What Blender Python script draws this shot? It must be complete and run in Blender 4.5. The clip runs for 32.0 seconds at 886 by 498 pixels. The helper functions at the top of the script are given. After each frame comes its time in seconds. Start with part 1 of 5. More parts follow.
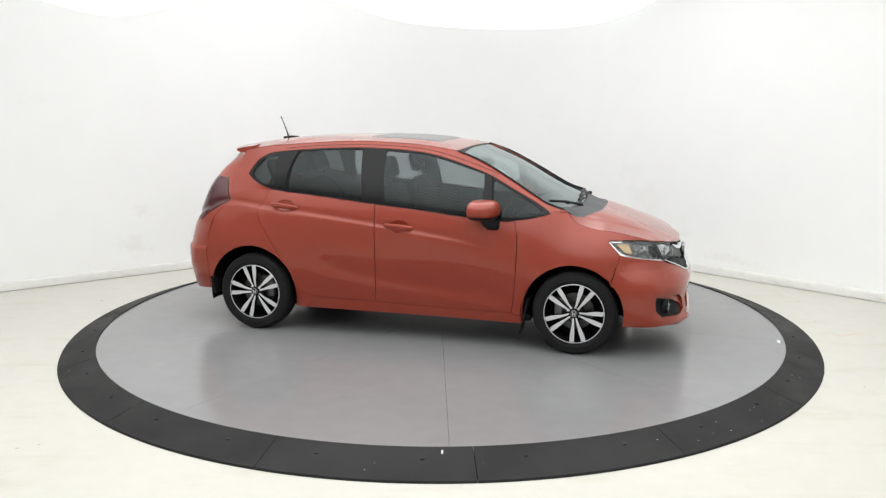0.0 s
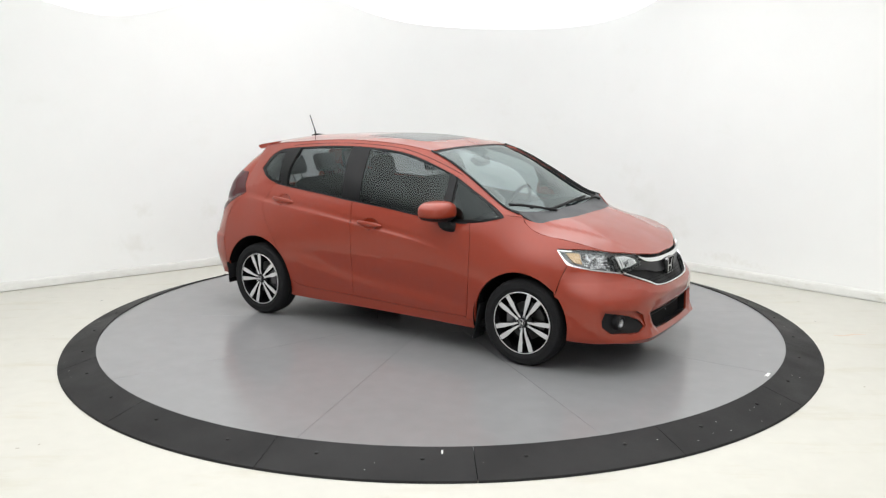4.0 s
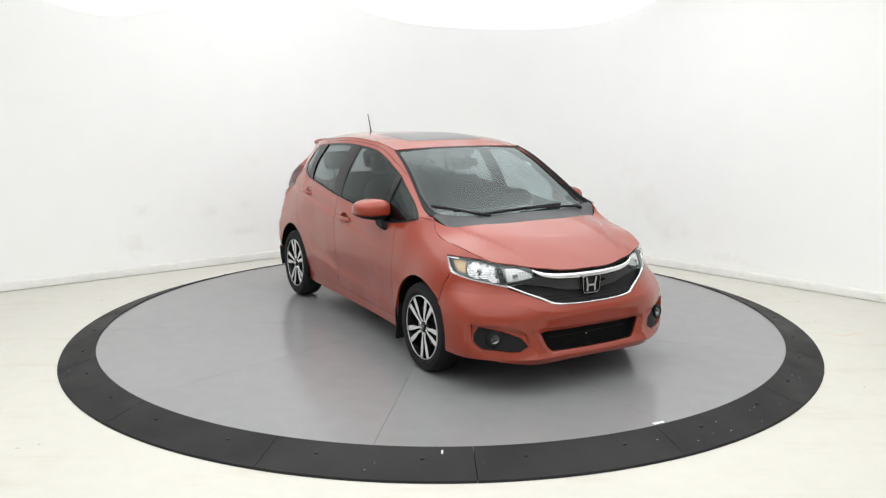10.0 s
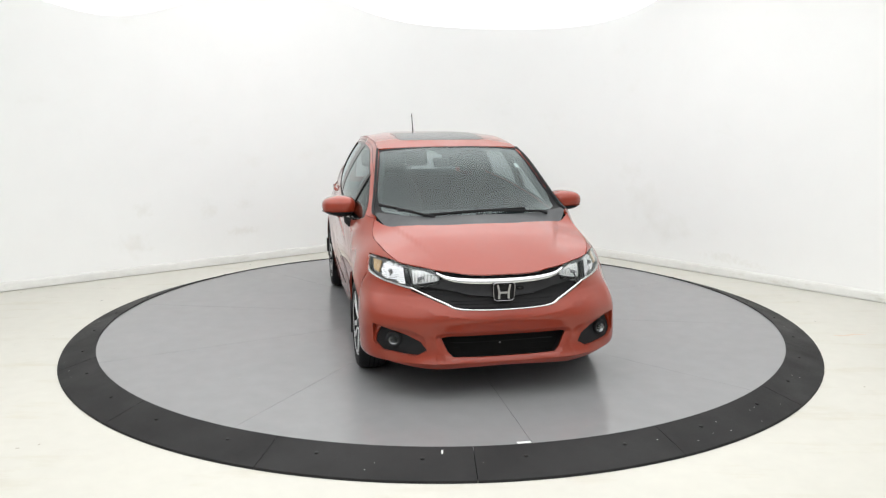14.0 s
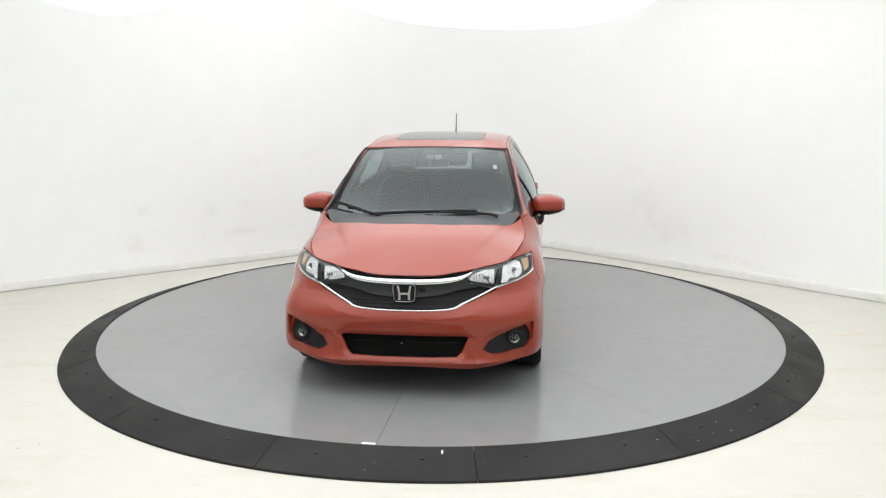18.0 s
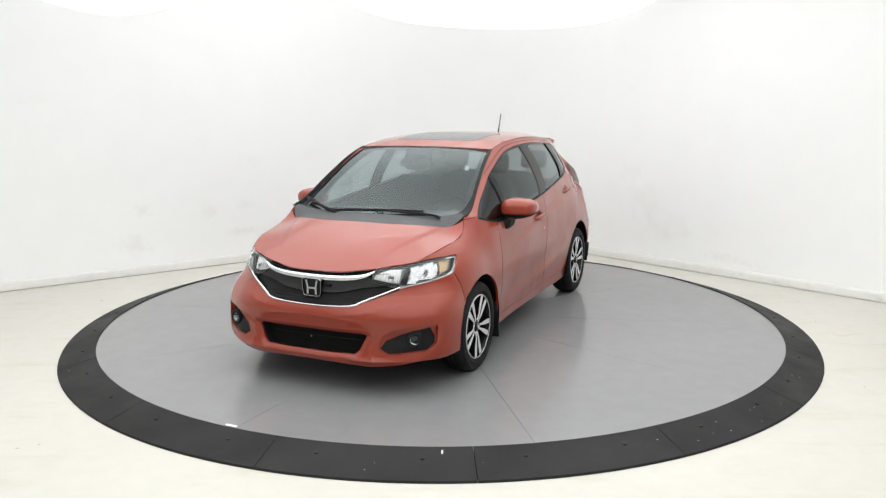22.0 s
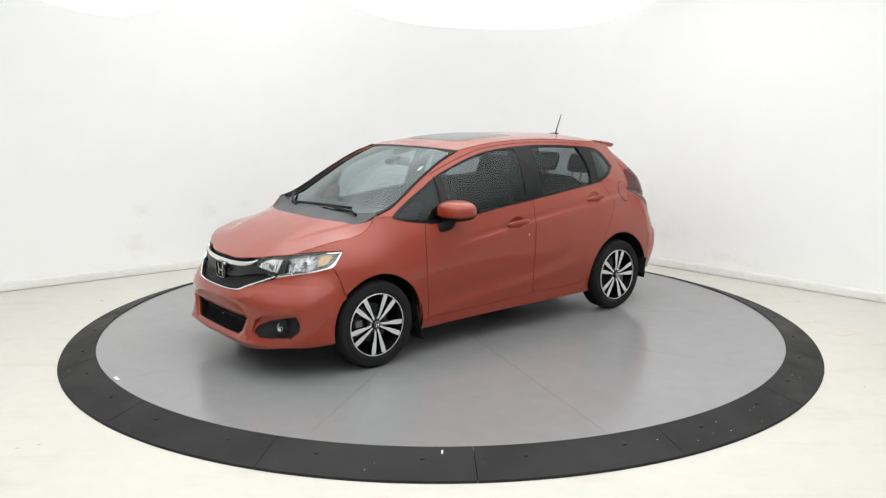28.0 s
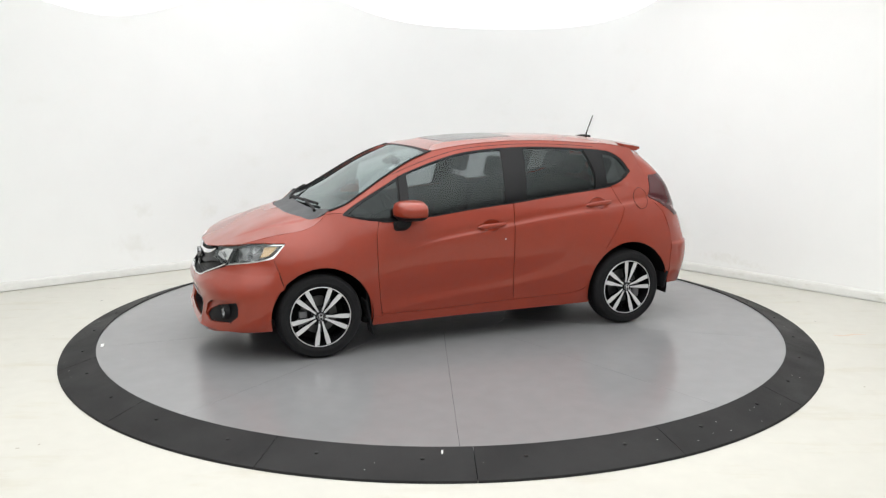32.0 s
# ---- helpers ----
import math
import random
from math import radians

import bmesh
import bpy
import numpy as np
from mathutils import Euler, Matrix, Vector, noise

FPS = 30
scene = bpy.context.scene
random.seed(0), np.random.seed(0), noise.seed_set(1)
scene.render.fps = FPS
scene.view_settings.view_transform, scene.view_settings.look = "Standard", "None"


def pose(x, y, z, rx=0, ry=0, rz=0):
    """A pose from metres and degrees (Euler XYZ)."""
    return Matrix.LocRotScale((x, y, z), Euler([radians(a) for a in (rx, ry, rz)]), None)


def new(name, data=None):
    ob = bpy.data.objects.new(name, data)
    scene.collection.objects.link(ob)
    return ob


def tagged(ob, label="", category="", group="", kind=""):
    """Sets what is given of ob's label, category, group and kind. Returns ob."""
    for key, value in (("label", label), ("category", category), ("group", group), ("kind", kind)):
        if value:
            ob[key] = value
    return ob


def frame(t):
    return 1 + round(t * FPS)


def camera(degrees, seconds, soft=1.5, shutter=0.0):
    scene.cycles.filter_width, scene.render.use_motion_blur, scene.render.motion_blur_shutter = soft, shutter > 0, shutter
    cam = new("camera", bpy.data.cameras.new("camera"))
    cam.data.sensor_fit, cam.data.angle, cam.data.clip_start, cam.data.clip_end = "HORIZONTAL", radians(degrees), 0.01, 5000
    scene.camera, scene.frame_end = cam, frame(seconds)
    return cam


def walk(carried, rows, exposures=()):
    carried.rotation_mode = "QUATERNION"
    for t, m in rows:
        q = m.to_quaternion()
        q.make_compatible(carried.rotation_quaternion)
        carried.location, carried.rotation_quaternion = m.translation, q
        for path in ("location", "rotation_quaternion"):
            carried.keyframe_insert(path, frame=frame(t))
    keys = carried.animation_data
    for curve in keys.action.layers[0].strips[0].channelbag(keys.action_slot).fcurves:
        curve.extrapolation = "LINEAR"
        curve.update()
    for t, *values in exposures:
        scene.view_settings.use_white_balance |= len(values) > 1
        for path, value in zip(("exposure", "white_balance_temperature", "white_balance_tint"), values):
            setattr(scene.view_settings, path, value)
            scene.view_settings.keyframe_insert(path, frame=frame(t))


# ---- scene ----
from mathutils.geometry import delaunay_2d_cdt

# camera on a fixed stand, looking slightly down at the turntable
DECK = 0.07            # height of the turntable deck over the floor
cam = camera(57.09, 32.0, soft=1.3)
STAND = pose(0, -6.7646, 1.8206 + DECK, 90 - 10.508, 0, -0.143) @ pose(0, 0, 0, 0, 0, -0.08)
walk(cam, [(0, STAND), (32.0, STAND)], exposures=[(0, 0.0), (32.0, 0.0)])

# light: a plain dim world outside the closed studio; a glow added to the unseen ceiling, and its cloths, light the room
world = bpy.data.worlds.new("studio_world")
world.use_nodes = True
world.node_tree.nodes["Background"].inputs[0].default_value = (0.8, 0.85, 0.9, 1)
world.node_tree.nodes["Background"].inputs[1].default_value = 0.3
scene.world = world
CEIL_GLOW, CEIL_RIM, CEIL_DISC = 1.76, 0.545, 0.45      # radiance given to the unseen ceiling at its middle, towards the walls, and added over the turntable


# ---- materials ----
def mat(name, color=(0.8, 0.8, 0.8), rough=0.5, metal=0.0, coat=0.0, noise_amt=0.0, noise_scale=20.0, bump=0.0, bump_scale=200.0,
        spec=0.5, emit=0.0, coat_rough=0.05, stain=None):
    m = bpy.data.materials.new(name)
    m.use_nodes = True
    nt = m.node_tree
    b = nt.nodes["Principled BSDF"]
    b.inputs["Base Color"].default_value = (*color, 1)
    b.inputs["Roughness"].default_value = rough
    b.inputs["Metallic"].default_value = metal
    b.inputs["Coat Weight"].default_value = coat
    b.inputs["Coat Roughness"].default_value = coat_rough
    b.inputs["Specular IOR Level"].default_value = spec
    if emit:
        b.inputs["Emission Color"].default_value = (*color, 1)
        b.inputs["Emission Strength"].default_value = emit
    geo = nt.nodes.new("ShaderNodeTexCoord")
    if noise_amt:
        n1 = nt.nodes.new("ShaderNodeTexNoise")
        n1.inputs["Scale"].default_value, n1.inputs["Detail"].default_value = noise_scale, 6
        n2 = nt.nodes.new("ShaderNodeTexNoise")
        n2.inputs["Scale"].default_value, n2.inputs["Detail"].default_value = noise_scale * 0.11, 3
        add = nt.nodes.new("ShaderNodeMath")
        add.operation = "ADD"
        ramp = nt.nodes.new("ShaderNodeMapRange")
        ramp.inputs[1].default_value, ramp.inputs[2].default_value = 0.6, 1.4
        ramp.inputs[3].default_value, ramp.inputs[4].default_value = 1 - noise_amt, 1 + noise_amt
        mul = nt.nodes.new("ShaderNodeMix")
        mul.data_type, mul.blend_type = "RGBA", "MULTIPLY"
        mul.inputs[0].default_value = 1
        mul.inputs[6].default_value = (*color, 1)
        nt.links.new(geo.outputs["Object"], n1.inputs["Vector"])
        nt.links.new(geo.outputs["Object"], n2.inputs["Vector"])
        nt.links.new(n1.outputs["Fac"], add.inputs[0])
        nt.links.new(n2.outputs["Fac"], add.inputs[1])
        nt.links.new(add.outputs[0], ramp.inputs[0])
        nt.links.new(ramp.outputs[0], mul.inputs[7])
        nt.links.new(mul.outputs[2], b.inputs["Base Color"])
        rr = nt.nodes.new("ShaderNodeMapRange")
        rr.inputs[1].default_value, rr.inputs[2].default_value = 0.3, 0.7
        rr.inputs[3].default_value, rr.inputs[4].default_value = max(0.02, rough * 0.85), min(1, rough * 1.15)
        nt.links.new(n2.outputs["Fac"], rr.inputs[0])
        nt.links.new(rr.outputs[0], b.inputs["Roughness"])
    if stain:
        # (stretch, threshold, tint): blotches and streaks of their own shape
        mp = nt.nodes.new("ShaderNodeMapping")
        mp.inputs["Scale"].default_value = stain[0]
        n4 = nt.nodes.new("ShaderNodeTexNoise")
        n4.inputs["Scale"].default_value, n4.inputs["Detail"].default_value, n4.inputs["Roughness"].default_value = 1.0, 9, 0.65
        rs = nt.nodes.new("ShaderNodeMapRange")
        rs.inputs[1].default_value, rs.inputs[2].default_value = stain[1], stain[1] + 0.14
        mx = nt.nodes.new("ShaderNodeMix")
        mx.data_type, mx.blend_type = "RGBA", "MULTIPLY"
        mx.inputs[7].default_value = (*stain[2], 1)
        old = b.inputs["Base Color"].links
        if old:
            nt.links.new(old[0].from_socket, mx.inputs[6])
        else:
            mx.inputs[6].default_value = (*color, 1)
        nt.links.new(geo.outputs["Object"], mp.inputs["Vector"])
        nt.links.new(mp.outputs[0], n4.inputs["Vector"])
        nt.links.new(n4.outputs["Fac"], rs.inputs[0])
        nt.links.new(rs.outputs[0], mx.inputs[0])
        nt.links.new(mx.outputs[2], b.inputs["Base Color"])
    if bump:
        n3 = nt.nodes.new("ShaderNodeTexNoise")
        n3.inputs["Scale"].default_value, n3.inputs["Detail"].default_value = bump_scale, 4
        bp = nt.nodes.new("ShaderNodeBump")
        bp.inputs["Strength"].default_value, bp.inputs["Distance"].default_value = bump, 0.002
        nt.links.new(geo.outputs["Object"], n3.inputs["Vector"])
        nt.links.new(n3.outputs["Fac"], bp.inputs["Height"])
        nt.links.new(bp.outputs[0], b.inputs["Normal"])
    return m


def glass(name, tint, f0=0.06, rough=0.0, power=5.0):
    """Thin tinted pane: transparent, with a gloss that grows towards grazing angles alike from both sides."""
    m = bpy.data.materials.new(name)
    m.use_nodes = True
    nt = m.node_tree
    nt.nodes.remove(nt.nodes["Principled BSDF"])
    out = nt.nodes["Material Output"]
    tr = nt.nodes.new("ShaderNodeBsdfTransparent")
    tr.inputs[0].default_value = (*tint, 1)
    gl = nt.nodes.new("ShaderNodeBsdfGlossy")
    gl.inputs["Roughness"].default_value = rough
    gl.inputs["Color"].default_value = (0.90, 1.0, 1.0, 1)
    lw = nt.nodes.new("ShaderNodeLayerWeight")
    lw.inputs["Blend"].default_value = 0.5
    pw = nt.nodes.new("ShaderNodeMath")
    pw.operation = "POWER"
    pw.inputs[1].default_value = power
    ma = nt.nodes.new("ShaderNodeMath")
    ma.operation = "MULTIPLY_ADD"
    ma.inputs[1].default_value, ma.inputs[2].default_value = 1 - f0, f0
    mx = nt.nodes.new("ShaderNodeMixShader")
    nt.links.new(lw.outputs["Facing"], pw.inputs[0])
    nt.links.new(pw.outputs[0], ma.inputs[0])
    nt.links.new(ma.outputs[0], mx.inputs[0])
    nt.links.new(tr.outputs[0], mx.inputs[1])
    nt.links.new(gl.outputs[0], mx.inputs[2])
    nt.links.new(mx.outputs[0], out.inputs[0])
    return m


PAINT = mat("orange_paint", (0.268, 0.0315, 0.0122), 0.45, 0.1, 1.0, 0.03, 30, spec=0.2, coat_rough=0.04)
PAINT.node_tree.nodes["Principled BSDF"].inputs["Coat IOR"].default_value = 1.45
FRIT = mat("black_frit", (0.012, 0.012, 0.013), 0.6, spec=0.2)
DARKCHROME = mat("dark_chrome", (0.26, 0.26, 0.27), 0.15, 1.0, noise_amt=0.05)
BLACK = mat("black_plastic", (0.011, 0.011, 0.012), 0.55, spec=0.18, noise_amt=0.15, noise_scale=60, bump=0.15, bump_scale=400)
BRIGHT = mat("satin_chrome", (0.40, 0.40, 0.41), 0.22, 1.0, noise_amt=0.05)
GLOSSBLACK = mat("gloss_black", (0.009, 0.009, 0.010), 0.16, spec=0.2)
DARK = mat("dark_underbody", (0.008, 0.008, 0.008), 0.8, spec=0.08, noise_amt=0.3)
RUBBER = mat("tyre_rubber", (0.012, 0.012, 0.013), 0.75, spec=0.2, noise_amt=0.25, noise_scale=50, bump=0.3)
CHROME = mat("chrome", (0.82, 0.83, 0.84), 0.08, 1.0, noise_amt=0.03, noise_scale=10)
SILVER = mat("machined_alloy", (0.74, 0.74, 0.75), 0.42, 0.45, noise_amt=0.05, noise_scale=80)
GREYCOWL = mat("grey_cowl_plastic", (0.055, 0.057, 0.061), 0.55, noise_amt=0.15, noise_scale=40, bump=0.2)
TRIM = mat("dark_cabin_trim", (0.016, 0.0165, 0.018), 0.75, noise_amt=0.15, noise_scale=30, spec=0.25)
SEAT = mat("charcoal_seat_cloth", (0.030, 0.031, 0.033), 0.9, noise_amt=0.2, noise_scale=40, spec=0.2)
LINER = mat("grey_headliner", (0.12, 0.12, 0.12), 0.9, noise_amt=0.1, noise_scale=90)
SCREEN = glass("windscreen_glass", (0.50, 0.59, 0.59), 0.046, 0.0, 4.5)
SIDEGLASS = glass("side_glass", (0.47, 0.50, 0.505), 0.034)
PRIVACY = glass("privacy_glass", (0.42, 0.44, 0.45), 0.036)
DARKPANE = glass("dark_pane_glass", (0.12, 0.13, 0.13), 0.03)
CLEAR = glass("lamp_cover", (0.96, 0.96, 0.96), 0.05)
TAILRED = mat("dark_red_lens", (0.062, 0.008, 0.011), 0.15, coat=0.2)
AMBER = mat("amber_lens", (0.50, 0.33, 0.16), 0.2, coat=0.5)
LAMPGREY = mat("lamp_housing", (0.16, 0.16, 0.17), 0.35, 0.3)
HOUSING = mat("grey_lamp_housing", (0.22, 0.22, 0.225), 0.3, 0.4, noise_amt=0.2, noise_scale=25)
PANEL = mat("satin_grille_panel", (0.022, 0.022, 0.024), 0.38, spec=0.3, noise_amt=0.1, noise_scale=50)
SUNGLASS = mat("sunroof_glass", (0.115, 0.122, 0.122), 0.22, spec=0.4)
FACET = mat("faceted_reflector", (0.60, 0.61, 0.63), 0.26, 1.0, noise_amt=0.1, noise_scale=60)
LENS = mat("ribbed_clear_lens", (0.86, 0.87, 0.88), 0.2, 0.1, coat=0.5, noise_amt=0.1, noise_scale=40, bump=0.4, bump_scale=120)
STICKER = mat("white_paper", (0.8, 0.8, 0.78), 0.7, noise_amt=0.05)

FLOOR = mat("cream_floor_paint", (0.615, 0.600, 0.545), 0.55, noise_amt=0.04, noise_scale=9, bump=0.1, bump_scale=60, stain=((1.1, 5.0, 1.0), 0.55, (0.93, 0.91, 0.86)))
WALL = mat("white_wall_paint", (0.94, 0.945, 0.94), 0.75, noise_amt=0.015, noise_scale=3, bump=0.05, bump_scale=150, stain=((1.3, 1.3, 1.9), 0.60, (0.972, 0.97, 0.958)))


def smudge(m, x, y, z, wide, high, depth, tint):
    """A faint ragged smudge of its own on a painted wall, about (x, y, z)."""
    nt = m.node_tree
    b = nt.nodes["Principled BSDF"]
    co, mp, no, ln, ad, mr, mx = (nt.nodes.new("ShaderNode" + k) for k in ("TexCoord", "Mapping", "TexNoise", "VectorMath", "Math", "MapRange", "Mix"))
    mp.inputs["Location"].default_value = (-x / wide, -y / wide, -z / high)
    mp.inputs["Scale"].default_value = (1 / wide, 1 / wide, 1 / high)
    no.inputs["Scale"].default_value, no.inputs["Detail"].default_value = 1.6 / min(wide, high), 5
    ln.operation, ad.operation = "LENGTH", "MULTIPLY_ADD"
    ad.inputs[1].default_value = 2.2
    for k, v in ((1, 1.1), (2, 2.1), (3, depth), (4, 0.0)):
        mr.inputs[k].default_value = v
    mx.data_type, mx.blend_type = "RGBA", "MULTIPLY"
    mx.inputs[7].default_value = (*tint, 1)
    nt.links.new(co.outputs["Object"], mp.inputs["Vector"])
    nt.links.new(co.outputs["Object"], no.inputs["Vector"])
    nt.links.new(mp.outputs[0], ln.inputs[0])
    nt.links.new(no.outputs["Fac"], ad.inputs[0])
    nt.links.new(ln.outputs["Value"], ad.inputs[2])
    nt.links.new(ad.outputs[0], mr.inputs[0])
    nt.links.new(mr.outputs[0], mx.inputs[0])
    nt.links.new(b.inputs["Base Color"].links[0].from_socket, mx.inputs[6])
    nt.links.new(mx.outputs[2], b.inputs["Base Color"])


for spot in ((-3.33, 1.92, 0.34, 0.20, 0.13, 0.9), (-3.24, 1.98, 0.70, 0.12, 0.10, 0.8), (-2.65, 2.41, 0.64, 0.12, 0.14, 0.9), (-2.33, 2.65, 0.37, 0.24, 0.06, 1.0), (-2.30, 2.67, 0.68, 0.12, 0.07, 0.7),
             (2.40, 2.58, 0.72, 0.30, 0.25, 0.7), (2.62, 2.36, 0.45, 0.35, 0.20, 0.7), (3.12, 1.85, 0.20, 0.30, 0.07, 1.0), (3.35, 1.62, 0.16, 0.22, 0.04, 0.9), (2.25, 2.73, 1.05, 0.20, 0.14, 0.6)):
    smudge(WALL, *spot, (0.935, 0.93, 0.91))
BASE = mat("white_skirting_paint", (0.79, 0.79, 0.765), 0.5, noise_amt=0.06, noise_scale=12, stain=((2.5, 2.5, 9.0), 0.60, (0.80, 0.79, 0.74)))
PLAIN = mat("plain_pale_wall", (0.62, 0.62, 0.615), 0.8, noise_amt=0.03, noise_scale=2)
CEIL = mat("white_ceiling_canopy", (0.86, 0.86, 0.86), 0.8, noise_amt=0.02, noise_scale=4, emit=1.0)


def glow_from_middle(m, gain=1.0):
    """Emission added to the unseen ceiling and shared by its cloths: it fades towards the walls, and a disc over the
    turntable is brighter.
    """
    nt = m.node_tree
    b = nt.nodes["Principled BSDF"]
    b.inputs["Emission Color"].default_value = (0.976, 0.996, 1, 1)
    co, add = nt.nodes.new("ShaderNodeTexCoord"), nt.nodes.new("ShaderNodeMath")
    for i, (x, y, near, far, middle, rim) in enumerate(((-0.1, -2.5, 0.5, 6.3, CEIL_GLOW, CEIL_RIM), (0, 0, 2.98, 3.12, CEIL_DISC, 0))):
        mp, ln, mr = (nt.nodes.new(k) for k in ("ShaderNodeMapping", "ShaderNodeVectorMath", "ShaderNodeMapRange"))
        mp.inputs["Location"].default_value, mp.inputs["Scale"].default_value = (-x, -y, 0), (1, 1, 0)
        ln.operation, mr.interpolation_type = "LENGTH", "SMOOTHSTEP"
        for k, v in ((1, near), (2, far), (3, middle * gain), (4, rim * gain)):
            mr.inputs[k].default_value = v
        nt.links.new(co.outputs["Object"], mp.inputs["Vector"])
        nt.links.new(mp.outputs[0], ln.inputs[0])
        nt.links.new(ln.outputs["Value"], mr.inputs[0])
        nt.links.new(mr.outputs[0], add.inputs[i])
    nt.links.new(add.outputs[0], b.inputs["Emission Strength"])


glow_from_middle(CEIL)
CLOTH = mat("lit_ceiling_cloth", (0.84, 0.85, 0.85), 0.9, emit=1.0)
glow_from_middle(CLOTH, 1.02)
STEEL = mat("grey_painted_steel", (0.246, 0.246, 0.252), 0.18, noise_amt=0.06, noise_scale=7, bump=0.03, bump_scale=40)
FLOORDIRT = mat("floor_dirt", (0.42, 0.39, 0.33), 0.7, noise_amt=0.2)
SMEAR = mat("rusty_smear", (0.66, 0.53, 0.42), 0.7, noise_amt=0.15, noise_scale=60)
SPECK = mat("pale_speck", (0.45, 0.44, 0.43), 0.7)
SCUFF = mat("dark_scuff", (0.16, 0.155, 0.15), 0.6, noise_amt=0.2)
RAMP = mat("black_rubber_ramp", (0.0128, 0.0122, 0.0128), 0.66, spec=0.30, noise_amt=0.15, noise_scale=25, bump=0.3, bump_scale=250)


# ---- mesh helpers ----
def finish(name, bm, material, parent=None, label="", smooth=True, sharp=35):
    me = bpy.data.meshes.new(name)
    skinned = bm.faces.layers.int.get("skinned")
    normals = None
    if skinned:
        bent = bm.verts.layers.float_vector["bent"]
        normals = [v[bent][:] for v in bm.verts]
        bm.verts.layers.float_vector.remove(bent)
        bm.faces.layers.int.remove(bm.faces.layers.int["skinned"])
    else:
        bmesh.ops.recalc_face_normals(bm, faces=bm.faces[:])
    for f in bm.faces:
        f.smooth = smooth
    if smooth:
        for e in bm.edges:
            e.smooth = len(e.link_faces) == 2 and e.calc_face_angle(0) < radians(sharp)
    bm.to_mesh(me)
    bm.free()
    if normals:
        me.normals_split_custom_set_from_vertices(normals)
    me.materials.append(material)
    ob = new(name, me)
    if parent:
        ob.parent = parent
    if label:
        tagged(ob, label)
    return ob


def part(name, bm, material, parent, label=""):
    return finish(name, bm, material, parent, label)


def box(bm, c, s, bevel=0.0, m=None, seg=2):
    r = bmesh.ops.create_cube(bm, size=1, matrix=Matrix.Translation(c) @ (m or Matrix()) @ Matrix.Diagonal((*s, 1)))
    if bevel:
        es = list({e for v in r["verts"] for e in v.link_edges})
        bmesh.ops.bevel(bm, geom=es, offset=bevel, segments=seg, affect="EDGES", profile=0.5)
    return bm


def lathe(bm, profile, n=48, m=Matrix()):
    """Turns (radius, height) points about the local z axis."""
    rings = []
    for r, h in profile:
        rings.append([bm.verts.new(m @ Vector((r * math.cos(2 * math.pi * i / n), r * math.sin(2 * math.pi * i / n), h))) for i in range(n)])
    for a, b in zip(rings, rings[1:]):
        for i in range(n):
            j = (i + 1) % n
            bm.faces.new((a[i], a[j], b[j], b[i]))
    return rings


def tube(bm, pts, r, n=8):
    """A round rod through the points; r may be one radius or one for each point."""
    pts = [Vector(p) for p in pts]
    rs = r if isinstance(r, (list, tuple)) else [r] * len(pts)
    rings = []
    for i, p in enumerate(pts):
        d = (pts[min(i + 1, len(pts) - 1)] - pts[max(i - 1, 0)]).normalized()
        a = d.cross(Vector((0.13, 0.21, 0.97))).normalized()
        b = d.cross(a)
        rings.append([bm.verts.new(p + rs[i] * (a * math.cos(2 * math.pi * k / n) + b * math.sin(2 * math.pi * k / n))) for k in range(n)])
    for u, v in zip(rings, rings[1:]):
        for k in range(n):
            bm.faces.new((u[k], u[(k + 1) % n], v[(k + 1) % n], v[k]))
    bm.faces.new(rings[0][::-1])
    bm.faces.new(rings[-1])
    return bm


def spline(pts, step=0.04, closed=False):
    """Points along a smooth curve through pts (any dimension)."""
    p = [np.array(q, float) for q in pts]
    n = len(p)
    out = []
    for i in range(n if closed else n - 1):
        p0 = p[i - 1] if (i or closed) else 2 * p[0] - p[1]
        p1, p2 = p[i], p[(i + 1) % n]
        p3 = p[(i + 2) % n] if (closed or i + 2 < n) else 2 * p[-1] - p[-2]
        k = max(1, int(round(np.linalg.norm(p2 - p1) / step)))
        for s in range(k):
            t = s / k
            out.append(0.5 * (2 * p1 + (p2 - p0) * t + (2 * p0 - 5 * p1 + 4 * p2 - p3) * t * t + (3 * p1 - p0 - 3 * p2 + p3) * t ** 3))
    if not closed:
        out.append(p[-1])
    return [tuple(float(c) for c in q) for q in out]


def tps(pts, stiff=1e-5):
    """A thin plate through (a, b, c) points: c as a smooth function of (a, b)."""
    P = np.array(pts, float)
    A = P[:, :2]
    n = len(A)

    def kern(X, Y):
        r2 = ((X[:, None, :] - Y[None, :, :]) ** 2).sum(-1)
        return 0.5 * r2 * np.log(r2 + 1e-12)
    K = kern(A, A) + stiff * np.eye(n)
    Q = np.hstack([np.ones((n, 1)), A])
    M = np.block([[K, Q], [Q.T, np.zeros((3, 3))]])
    w = np.linalg.solve(M, np.concatenate([P[:, 2], np.zeros(3)]))

    def f(X):
        X = np.atleast_2d(np.asarray(X, float))
        return kern(X, A) @ w[:n] + w[n] + X @ w[n + 1:]
    return f


def inside(pt, poly):
    x, y = pt
    c = False
    for i in range(len(poly)):
        x1, y1 = poly[i - 1]
        x2, y2 = poly[i]
        if (y1 > y) != (y2 > y) and x < (x2 - x1) * (y - y1) / (y2 - y1) + x1:
            c = not c
    return c


def inside_many(P, poly):
    c = np.zeros(len(P), bool)
    x, y = P[:, 0], P[:, 1]
    for i in range(len(poly)):
        x1, y1 = poly[i - 1]
        x2, y2 = poly[i]
        if y1 == y2:
            continue
        c ^= ((y1 > y) != (y2 > y)) & (x < (x2 - x1) * (y - y1) / (y2 - y1) + x1)
    return c


